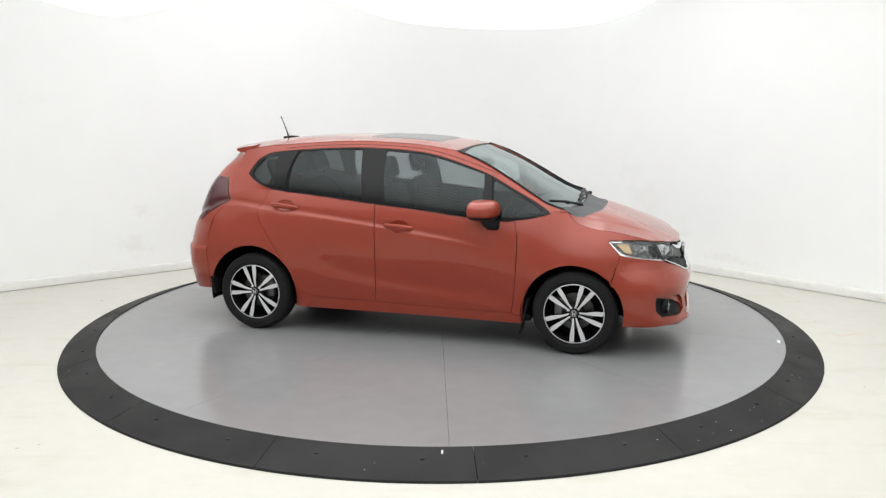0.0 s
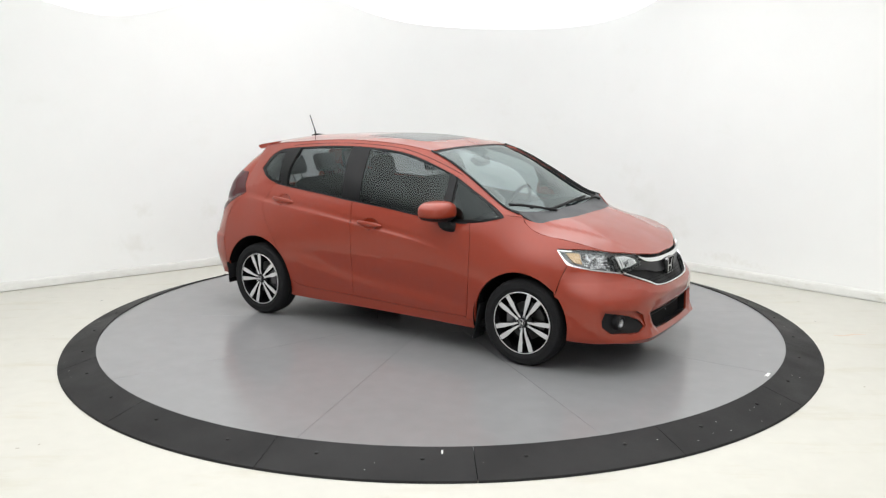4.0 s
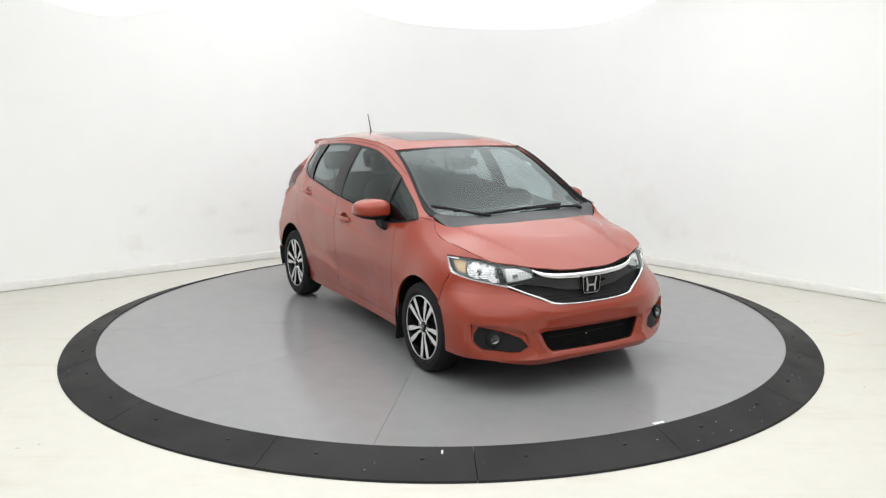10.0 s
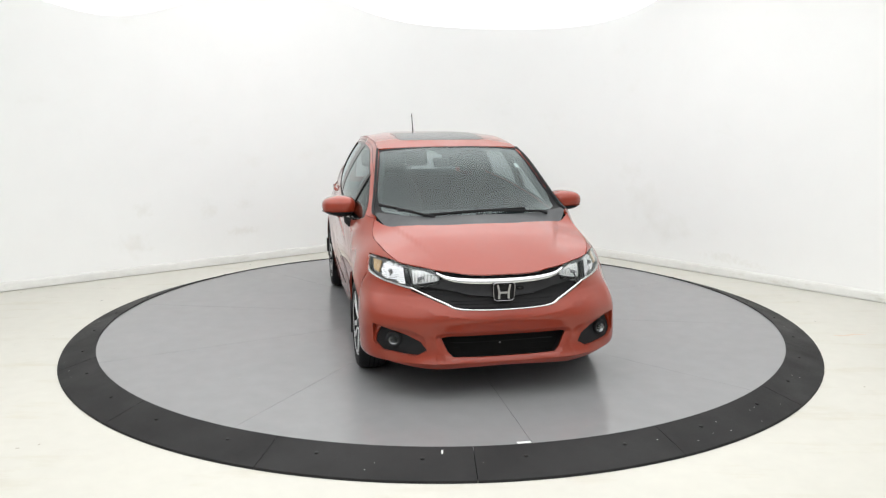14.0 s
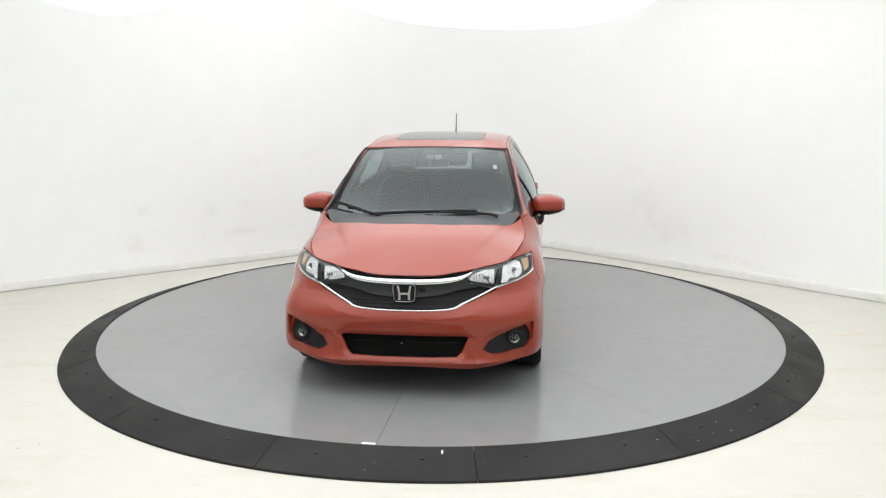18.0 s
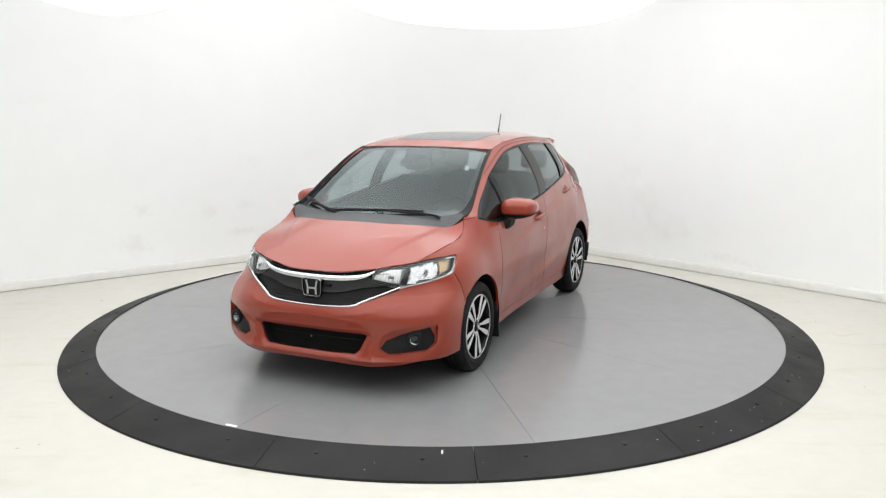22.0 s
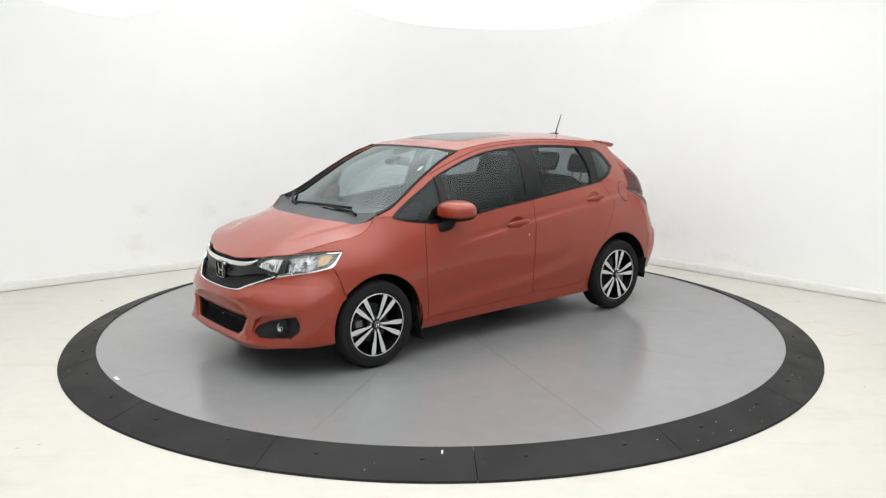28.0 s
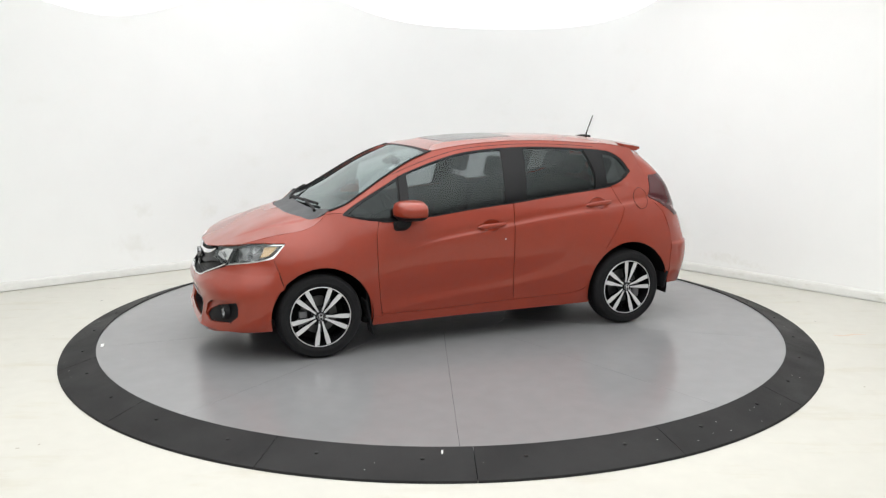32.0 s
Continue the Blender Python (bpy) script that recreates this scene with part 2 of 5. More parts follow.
def dense(poly, step):
    out = []
    for i in range(len(poly)):
        a, b = np.array(poly[i - 1]), np.array(poly[i])
        k = max(1, int(np.linalg.norm(b - a) / step))
        out += [tuple(a + (b - a) * s / k) for s in range(k)]
    return out


def sheet(surf, outline, regions, step=0.035, lines=()):
    """Cuts the outline, in the surface's two coordinates, along the regions' borders. Returns for each region, and for what is left
    under "rest", the flat points and triangles. Regions named first win."""
    loops = [dense(outline, step)] + [dense(p, step) for _, p in regions]
    pts, edges = [], []
    for lp in loops:
        k = len(pts)
        pts += lp
        edges += [(k + i, k + (i + 1) % len(lp)) for i in range(len(lp))]
    for ln in lines:
        k = len(pts)
        ln = [q for q in spline(ln, step)]
        pts += ln
        edges += [(k + i, k + i + 1) for i in range(len(ln) - 1)]
    kept = np.array(pts)
    for i in range(1, len(kept)):
        d = ((kept[:i] - kept[i]) ** 2).sum(1)
        j = int(d.argmin())
        if d[j] < (0.12 * step) ** 2:
            kept[i] = kept[j]
    pts = [tuple(p) for p in kept]
    edges = [(a, b) for a, b in edges if pts[a] != pts[b]]
    P = np.array(outline)
    g = np.stack(np.meshgrid(np.arange(P[:, 0].min() + step / 2, P[:, 0].max(), step), np.arange(P[:, 1].min() + step / 2, P[:, 1].max(), step)), -1).reshape(-1, 2)
    g = g[inside_many(g, outline)]
    B = np.array(pts)
    far = np.array([((B - q) ** 2).sum(1).min() > (0.45 * step) ** 2 for q in g]) if len(g) else np.zeros(0, bool)
    pts += [tuple(q) for q in g[far]]
    vs, _, fs, _, _, _ = delaunay_2d_cdt([Vector(p) for p in pts], edges, [], 0, 1e-6)
    V = np.array([tuple(v) for v in vs])
    F = np.array([f for f in fs if len(f) == 3])
    C = V[F].mean(1)
    left = inside_many(C, outline)
    out = {}
    for name, poly in regions:
        m = inside_many(C, poly) & left
        out[name] = (V, F[m])
        left &= ~m
    out["rest"] = (V, F[left])
    return {k: (V, whole(V, f)) for k, (V, f) in out.items()}


def whole(V, F):
    """Leaves out slivers: loose bits of the triangles under 40 square centimetres, unless all of it is that small."""
    if not len(F):
        return F
    tag = list(range(len(F)))

    def root(i):
        while tag[i] != i:
            tag[i] = tag[tag[i]]
            i = tag[i]
        return i
    seen = {}
    for i, f in enumerate(F):
        for k in range(3):
            e = tuple(sorted((int(f[k]), int(f[(k + 1) % 3]))))
            if e in seen:
                tag[root(i)] = root(seen[e])
            else:
                seen[e] = i
    a, b, c = V[F[:, 0]], V[F[:, 1]], V[F[:, 2]]
    size = np.abs((b - a)[:, 0] * (c - a)[:, 1] - (b - a)[:, 1] * (c - a)[:, 0]) / 2
    group = np.array([root(i) for i in range(len(F))])
    total = {g: size[group == g].sum() for g in set(group)}
    if max(total.values()) < 0.004:
        return F
    return F[np.array([total[g] >= 0.004 for g in group])]


def skin(bm, surf, V, F, gap=0.0, depth=0.014, lift=0.0, flip=False):
    """Makes a panel of the triangles: on the surface (lifted by lift), its border drawn in by gap and turned down by depth."""
    if not bm.faces.layers.int.get("skinned"):
        bm.faces.layers.int.new("skinned")
        bm.verts.layers.float_vector.new("bent")
    bent = bm.verts.layers.float_vector["bent"]
    used = np.unique(F)
    V = V.copy()
    cnt = {}
    for f in F:
        for i in range(3):
            e = (int(f[i]), int(f[(i + 1) % 3]))
            cnt[tuple(sorted(e))] = cnt.get(tuple(sorted(e)), []) + [e]
    rim = [es[0] for es in cnt.values() if len(es) == 1]
    if gap:
        nrm = {}
        for a, b in rim:
            d = V[b] - V[a]
            n = np.array([-d[1], d[0]]) / (np.linalg.norm(d) + 1e-12)
            for q in (a, b):
                nrm[q] = nrm.get(q, 0) + n
        V0 = V.copy()
        for q, n in nrm.items():
            V[q] = V[q] + gap * n / max(np.linalg.norm(n), 0.5)

        def areas(W):
            a, b, c = W[F[:, 0]], W[F[:, 1]], W[F[:, 2]]
            return (b - a)[:, 0] * (c - a)[:, 1] - (b - a)[:, 1] * (c - a)[:, 0]
        for _ in range(4):
            bad = areas(V) < 0.25 * areas(V0)
            if not bad.any():
                break
            back = np.unique(F[bad])
            V[back] = V0[back]
    P = surf(V[used])
    h = 1e-3
    du = surf(V[used] + [h, 0]) - P
    dv = surf(V[used] + [0, h]) - P
    N = np.cross(du, dv)
    N /= np.linalg.norm(N, axis=1)[:, None] + 1e-12
    if flip:
        N = -N
    P = P + lift * N
    idx = {int(u): i for i, u in enumerate(used)}
    vs = [bm.verts.new(p) for p in P]
    for v, n in zip(vs, N):
        v[bent] = n
    for f in F:
        tri = [vs[idx[int(i)]] for i in f]
        bm.faces.new(tri[::-1] if flip else tri)
    if depth:
        low, top = {}, {}
        for a, b in rim:
            for q in (a, b):
                if q not in low:
                    i = idx[q]
                    top[q] = bm.verts.new(P[i])
                    low[q] = bm.verts.new(P[i] - depth * N[i])
            bm.faces.new((top[b], top[a], low[a], low[b]) if not flip else (top[a], top[b], low[b], low[a]))
    return bm


def plate(surf, outline, step=0.03, lift=0.0, depth=0.01, flip=False, gap=0.0, bm=None):
    V, F = sheet(surf, outline, [], step)["rest"]
    return skin(bm or bmesh.new(), surf, V, F, gap, depth, lift, flip)


# ---- the studio room ----
CORNER = Vector((0.38, 4.567))
DL = Vector((-0.81, -0.586))       # along the left-hand wall, away from the corner
DR = Vector((0.690, -0.724))        # along the right-hand wall
LEN_L, LEN_R, CEILING = 11.0, 11.0, 3.35
CL, CR = CORNER + DL * LEN_L, CORNER + DR * LEN_R
CB = CL + DR * LEN_R


def poly_slab(name, ring, z0, z1, material):
    bm = bmesh.new()
    lo = [bm.verts.new((p[0], p[1], z0)) for p in ring]
    hi = [bm.verts.new((p[0], p[1], z1)) for p in ring]
    bm.faces.new(lo[::-1]), bm.faces.new(hi)
    for i in range(len(ring)):
        j = (i + 1) % len(ring)
        bm.faces.new((lo[i], lo[j], hi[j], hi[i]))
    return finish(name, bm, material, smooth=False)


ROOM = [CORNER, CL, CB, CR]
mid = sum(ROOM, Vector((0, 0))) / 4
WIDE = [mid + (p - mid) * 1.06 for p in ROOM]
tagged(poly_slab("floor", WIDE, -0.1, 0.0, FLOOR), "cream painted concrete floor with faint stains", "floor", kind="structure")
tagged(poly_slab("ceiling", WIDE, CEILING, CEILING + 0.1, CEIL), "white ceiling, out of view, with a soft glow added to light the room", "ceiling", kind="structure")
def run_wall(name, pts, label, paint=WALL):
    """A wall with a skirting board along a line of plan points, its thickness outside the room."""
    pts = [Vector(p) for p in pts]
    nrm = []
    for i in range(len(pts)):
        d = (pts[min(i + 1, len(pts) - 1)] - pts[max(i - 1, 0)]).normalized()
        n = Vector((-d.y, d.x))
        nrm.append(n if n.dot(pts[i] - mid) > 0 else -n)
    for nm, prof, material in ((name, [(0, -0.02), (0, CEILING + 0.02), (-0.15, CEILING + 0.02), (-0.15, -0.02)], paint),
                               ("baseboard", [(0.001, 0.007), (0.016, 0.007), (0.016, 0.070), (0.012, 0.084), (0.005, 0.095), (0.001, 0.096)], BASE)):
        bm = bmesh.new()
        rows = [[bm.verts.new((*(p - n * w), z)) for w, z in prof] for p, n in zip(pts, nrm)]
        for u, v in zip(rows, rows[1:]):
            for i in range(len(prof)):
                k = (i + 1) % len(prof)
                bm.faces.new((u[i], u[k], v[k], v[i]))
        bm.faces.new(rows[0]), bm.faces.new(rows[-1][::-1])
        ob = finish(nm, bm, material)
        if nm == name:
            tagged(ob, label, "wall", kind="structure")
        else:
            tagged(ob, "low white painted skirting board along the wall", "baseboard", kind="structure")


# the two walls behind the turntable meet in a wide rounded corner
COVE = 1.6
ang = math.acos(-(DL.dot(DR)))              # turn of the wall line at the corner
tan_len = COVE * math.tan(ang / 2)
t0, t1 = CORNER + DL * tan_len, CORNER + DR * tan_len
cen = CORNER + (DL + DR).normalized() * (COVE / math.cos(ang / 2))
a0, a1 = math.atan2((t0 - cen).y, (t0 - cen).x), math.atan2((t1 - cen).y, (t1 - cen).x)
bend = [cen + COVE * Vector((math.cos(a0 + (a1 - a0) * i / 24), math.sin(a0 + (a1 - a0) * i / 24))) for i in range(25)]
run_wall("wall_north", [CL, CL + (t0 - CL) * 0.5] + bend + [t1 + (CR - t1) * 0.5, CR], "white painted wall curving round a wide corner, faint scuffs")
# unseen walls added behind the camera, toned to dim reflections on the car
run_wall("wall_south", [CB, CR], "plain pale wall added behind the camera, out of view, to close the room", PLAIN)
run_wall("wall_west", [CL, CB], "plain pale wall added behind the camera, out of view, to close the room", PLAIN)


# a flat blank socket plate low on the left-hand wall
socket = tagged(new("wall_socket"), "small white double wall socket set low in the wall", "wall socket")
socket.matrix_basis = Matrix.Translation((-3.247, 1.977, 0.700)) @ pose(0, 0, 0, 0, 0, math.degrees(math.atan2(DL.y, DL.x)) + 180)
finish("plate", box(bmesh.new(), (0, -0.004, 0), (0.074, 0.005, 0.114), 0.002), PLAIN, socket)
for dz in (-0.026, 0.026):
    finish("outlet", box(bmesh.new(), (0, -0.0065, dz), (0.034, 0.003, 0.030), 0.001), BASE, socket)


# sagging ceiling cloths, lit from above: the place's light
def cloth(c, rx, ry, low, turn, sag):
    bm = bmesh.new()
    n, k = 64, 14
    rings = []
    for j in range(k + 1):
        s = j / k
        h = low + (CEILING - 0.02 - low) * s ** sag
        row = []
        for i in range(n):
            a = 2 * math.pi * i / n
            w = 1 + 0.008 * math.sin(5 * a + 1) * s
            p = Vector((rx * s * w * math.cos(a), ry * s * w * math.sin(a), 0))
            p.rotate(Euler((0, 0, turn)))
            row.append(bm.verts.new((c[0] + p.x, c[1] + p.y, h)) if j else None)
        rings.append(row)
    tip = bm.verts.new((c[0], c[1], low))
    for i in range(n):
        bm.faces.new((tip, rings[1][(i + 1) % n], rings[1][i]))
        for j in range(1, k):
            bm.faces.new((rings[j][i], rings[j][(i + 1) % n], rings[j + 1][(i + 1) % n], rings[j + 1][i]))
    ob = finish("ceiling_cloth", bm, CLOTH)
    return tagged(ob, "sagging white ceiling cloth glowing with soft light", "ceiling cloth", "cloths under the ceiling")


cloth((0.571, 1.615), 2.221, 0.735, 2.574, 0.206, 3.25)
cloth((-2.299, -0.868), 1.669, 1.914, 2.462, 0.029, 1.67)


# specks, scratches and a rusty smear on the floor paint
floor_ob = bpy.data.objects["floor"]
rng = random.Random(11)


def blot(name, x, y, l, w, turn, material, label, owner, z=0.0012, n=9):
    bm = bmesh.new()
    bm.faces.new([bm.verts.new((l * math.cos(2 * math.pi * i / n) * rng.uniform(0.55, 1.2), w * math.sin(2 * math.pi * i / n) * rng.uniform(0.55, 1.2), 0)) for i in range(n)])
    ob = finish(name, bm, material, owner, label, smooth=False)
    ob.matrix_basis = Matrix.Translation((x, y, z)) @ pose(0, 0, 0, 0, 0, turn)
    return ob


for k in range(70):
    a, r = rng.uniform(0, 2 * math.pi), rng.uniform(3.05, 5.2)
    x, y = r * math.cos(a), r * math.sin(a)
    if (Vector((x, y)) - CORNER).length < 2.2:
        continue
    if k % 3 == 0:
        blot("floor_scratch", x, y, rng.uniform(0.05, 0.16), 0.0015, rng.uniform(-25, 25), FLOORDIRT, "", floor_ob)
    else:
        s = rng.uniform(0.003, 0.009)
        blot("floor_speck", x, y, s * 1.6, s, rng.uniform(0, 180), FLOORDIRT if rng.random() < 0.7 else SCUFF, "", floor_ob)
for k in range(5):
    blot("rust_smear", 3.20 + 0.05 * k, -0.43 + rng.uniform(-0.03, 0.03), 0.05, 0.012, rng.uniform(-8, 12), SMEAR, "faint rusty smear on the floor paint", floor_ob, 0.0012 + 0.0003 * k)


# ---- turntable ----
R_IN, R_OUT = 2.745, 2.991
table = tagged(new("turntable"), "round grey painted steel turntable deck with radial plate seams", "turntable")
table.location = (0, 0, DECK)
SEAM0, SECT = radians(-1.0), radians(36)
for k in range(10):
    bm = bmesh.new()
    a0, a1 = SEAM0 + k * SECT, SEAM0 + (k + 1) * SECT
    g = 0.001
    top, bot = [], []
    for z, row, ins in ((0.0, top, 0.0), (-0.05, bot, 0.0)):
        arc = [(R_IN + 0.007) * Vector((math.cos(a0 + (a1 - a0) * i / 20), math.sin(a0 + (a1 - a0) * i / 20))) for i in range(21)]
        arc[0] = arc[0] + g * Vector((-math.sin(a0), math.cos(a0)))
        arc[-1] = arc[-1] - g * Vector((-math.sin(a1), math.cos(a1)))
        inner = [0.55 * Vector((math.cos(a1 - (a1 - a0) * i / 4), math.sin(a1 - (a1 - a0) * i / 4))) for i in range(5)]
        inner[0] = inner[0] - g * Vector((-math.sin(a1), math.cos(a1)))
        inner[-1] = inner[-1] + g * Vector((-math.sin(a0), math.cos(a0)))
        row += [bm.verts.new((p.x, p.y, z)) for p in arc + inner]
    bm.faces.new(top), bm.faces.new(bot[::-1])
    for i in range(len(top)):
        j = (i + 1) % len(top)
        bm.faces.new((bot[i], bot[j], top[j], top[i]))
    finish("deck_plate", bm, STEEL, table, smooth=False)
bm = bmesh.new()
lathe(bm, [(0.0001, 0.0), (0.546, 0.0), (0.546, -0.05)], 64)
finish("centre_plate", bm, STEEL, table)
bm = bmesh.new()
lathe(bm, [(0.0001, -0.012), (R_IN + 0.005, -0.012), (R_IN + 0.005, -0.068)], 96)
finish("deck_frame", bm, DARK, table)

# scuffs and a scrap of white tape on the deck
rng = random.Random(4)
for k in range(26):
    a, r = rng.uniform(0, 2 * math.pi), rng.uniform(1.0, 2.65)
    bm = bmesh.new()
    n = 7
    l, w = rng.uniform(0.004, 0.015), rng.uniform(0.002, 0.006)
    ring_v = [bm.verts.new((l * math.cos(2 * math.pi * i / n) * rng.uniform(0.6, 1.2), w * math.sin(2 * math.pi * i / n) * rng.uniform(0.6, 1.2), 0)) for i in range(n)]
    bm.faces.new(ring_v)
    ob = finish("scuff_mark", bm, SCUFF, table, "small dark scuff on the deck paint", smooth=False)
    ob.matrix_basis = Matrix.Translation((r * math.cos(a), r * math.sin(a), 0.0008)) @ pose(0, 0, 0, 0, 0, rng.uniform(0, 180))
bm = bmesh.new()
box(bm, (0, 0, 0), (0.022, 0.075, 0.001), 0.0003)
ob = finish("tape_scrap", bm, STICKER, table, "scrap of white tape at the deck edge")
ob.matrix_basis = Matrix.Translation((2.690 * math.cos(radians(-1.9)), 2.690 * math.sin(radians(-1.9)), 0.001)) @ pose(0, 0, 0, 0, 0, -1.9)

LIP, OFF = R_IN - 0.008, 0.013       # the ring laps over the edge of the deck, a little off centre
ring = tagged(new("ramp_ring"), "black rubber ramp ring of bolted segments round the turntable", "ramp")
for k in range(16):
    a0 = radians(-86.5 + 22.5 * k)
    bm = bmesh.new()
    prof = [(LIP, DECK + 0.009, OFF), (R_OUT - 0.006, 0.013, 0), (R_OUT, 0.001, 0), (LIP + 0.04, 0.001, OFF), (LIP + 0.04, DECK - 0.006, OFF), (LIP, DECK + 0.0015, OFF)]
    rows = []
    for i in range(13):
        a = a0 + radians(0.035) + radians(22.43) * i / 12
        rows.append([bm.verts.new((r * math.cos(a), r * math.sin(a) + off, z)) for r, z, off in prof])
    for u, v in zip(rows, rows[1:]):
        for i in range(len(prof)):
            j = (i + 1) % len(prof)
            bm.faces.new((u[i], u[j], v[j], v[i]))
    bm.faces.new(rows[0]), bm.faces.new(rows[-1][::-1])
    seg = finish("ramp_segment", bm, RAMP, ring, sharp=12)
    for da in (5.5, 17.0):
        a = a0 + radians(da)
        bm = bmesh.new()
        r = R_IN + 0.075
        lathe(bm, [(0.0001, 0.006), (0.009, 0.005), (0.012, 0.001), (0.012, -0.006)], 12, Matrix.Translation((r * math.cos(a), r * math.sin(a), DECK + 0.009 - 0.066 * (r - LIP - OFF * math.sin(a)) / (R_OUT - LIP - 0.006 - OFF * math.sin(a)))))
        finish("bolt", bm, RAMP, seg)
bm = bmesh.new()
box(bm, (0.004, -2.768, DECK - 0.001), (0.010, 0.030, 0.003), 0.001, pose(0, 0, 0, 14, 0, 0))
finish("index_mark", bm, STICKER, ring, "small white index mark on the ramp")

for k in range(40):
    a, r = rng.uniform(0, 2 * math.pi), rng.uniform(R_IN + 0.06, R_OUT - 0.03)
    h = DECK + 0.009 - 0.066 * (r - LIP - OFF * math.sin(a)) / (R_OUT - LIP - 0.006 - OFF * math.sin(a))
    s = rng.uniform(0.0025, 0.005)
    blot("ramp_speck", r * math.cos(a), r * math.sin(a), s, s, 0, SPECK, "", ring, h + 0.0020)


# ---- the car: x forward, y to its left, z up from the deck; origin midway between the axles ----
car = tagged(new("car"), "orange-red five-door hatchback car parked on the turntable", "car")

# half-width of the body side as a smooth function of (x, z)
LOW = [(-0.94, 0.20, 0.795), (0, 0.20, 0.795), (0.85, 0.20, 0.80), (-0.9, 0.28, 0.822), (0, 0.28, 0.822), (0.85, 0.28, 0.825),
       (-0.85, 0.40, 0.832), (0, 0.40, 0.822), (0.8, 0.40, 0.828), (-1.66, 0.31, 0.815), (-1.6, 0.42, 0.842), (-1.75, 0.45, 0.832), (1.55, 0.42, 0.845), (0.92, 0.42, 0.846),
       (-0.93, 0.42, 0.842), (-0.6, 0.55, 0.838), (0.2, 0.55, 0.836)]
MIDDLE = [(-1.265, 0.67, 0.852), (1.265, 0.66, 0.852), (-1.56, 0.60, 0.842), (-0.98, 0.60, 0.850), (0.97, 0.60, 0.850), (1.5, 0.60, 0.838), (-1.75, 0.62, 0.822),
          (-0.6, 0.70, 0.846), (0, 0.70, 0.848), (0.6, 0.70, 0.848), (1.56, 0.725, 0.800), (1.25, 0.78, 0.828), (0.9, 0.80, 0.838)]
SHOULDER = [(-1.62, 0.90, 0.778), (-1.30, 0.90, 0.800), (-1.0, 0.93, 0.812), (-0.5, 0.90, 0.832), (0, 0.87, 0.840), (0.5, 0.84, 0.842), (1.484, 0.832, 0.778), (1.3, 0.87, 0.775),
            (1.05, 0.90, 0.798), (-1.50, 1.03, 0.722), (-1.35, 1.08, 0.722)]
BELT = [(-1.0, 1.10, 0.733), (-1.2, 1.13, 0.708), (-0.25, 1.035, 0.799), (-0.6, 1.073, 0.775), (0.35, 0.985, 0.804), (0.75, 0.955, 0.797), (1.075, 1.012, 0.745), (-1.38, 1.225, 0.655),
        (1.22, 0.985, 0.690), (1.245, 0.955, 0.700), (1.326, 0.917, 0.705), (1.487, 0.890, 0.695), (1.645, 0.858, 0.660), (1.763, 0.823, 0.620), (1.6, 0.80, 0.742)]
RAIL = [(1.16, 1.035, 0.692), (1.05, 1.068, 0.682), (0.945, 1.125, 0.662), (0.733, 1.252, 0.622), (0.518, 1.366, 0.585), (0.336, 1.432, 0.556), (0.074, 1.470, 0.548), (-0.15, 1.486, 0.552),
        (-0.38, 1.495, 0.556), (-0.62, 1.491, 0.556), (-0.86, 1.476, 0.550), (-1.03, 1.462, 0.543), (-1.25, 1.446, 0.528), (-1.455, 1.412, 0.500)]
rough_y = tps(LOW + MIDDLE + SHOULDER + BELT, 1.6e-3)


def powers(X, m=4, n=5):
    return np.stack([X[:, 0] ** i * X[:, 1] ** j for i in range(m) for j in range(n)], 1)


# between the wheels the flank is one fair curve, without the waves of the plate through the points
fair_at = np.stack(np.meshgrid(np.linspace(-1.15, 1.08, 46), np.linspace(0.2, 1.1, 37)), -1).reshape(-1, 2)
fair_w = np.linalg.lstsq(powers(fair_at), rough_y(fair_at), rcond=None)[0]
wing_at = np.stack(np.meshgrid(np.linspace(0.75, 1.78, 40), np.linspace(0.18, 1.03, 36)), -1).reshape(-1, 2)
wing_at = wing_at[wing_at[:, 1] < 1.06 - 0.30 * np.maximum(wing_at[:, 0] - 1.1, 0)]
wing_w = np.linalg.lstsq(powers(wing_at, 6, 6), rough_y(wing_at), rcond=None)[0]


def low_y(X):
    X = np.atleast_2d(np.asarray(X, float))
    v = np.clip((np.abs(X[:, 0] + 0.03) - 0.80) / 0.40, 0, 1)
    v = v * v * (3 - 2 * v)
    # front wing: faired in the same way
    u = np.clip((X[:, 0] - 0.80) / 0.30, 0, 1)
    u = u * u * (3 - 2 * u)
    far_ = (1 - u) * rough_y(X) + u * (powers(X, 6, 6) @ wing_w)
    return (1 - v) * (powers(X) @ fair_w) + v * far_


RX = np.array([r[0] for r in RAIL][::-1] + [1.20])
RZ = np.array([r[1] for r in RAIL][::-1] + [1.012])
RY = np.array([r[2] for r in RAIL][::-1] + [0.700])
RX, RZ, RY = np.insert(RX, 0, -1.62), np.insert(RZ, 0, 1.375), np.insert(RY, 0, 0.46)
RX, RZ, RY = np.array(spline(list(zip(RX, RZ, RY)), 0.01)).T
BX_ = np.array([-1.6, -1.5, -1.38, -1.15, -1.0, -0.78, -0.546, -0.317, -0.09, 0.13, 0.35, 0.686, 0.90, 1.072, 1.20])
BZ_ = np.array([1.02, 1.06, 1.10, 1.115, 1.104, 1.088, 1.069, 1.046, 1.027, 1.007, 0.981, 0.950, 0.966, 1.0, 1.0])
BX_, BZ_ = np.array(spline(list(zip(BX_, BZ_)), 0.01)).T
CR_X, CR_Z = np.array(spline([(-1.45, 0.985), (-0.99, 0.945), (-0.52, 0.902), (-0.07, 0.848), (0.37, 0.790), (0.58, 0.748), (0.70, 0.715)], 0.01)).T
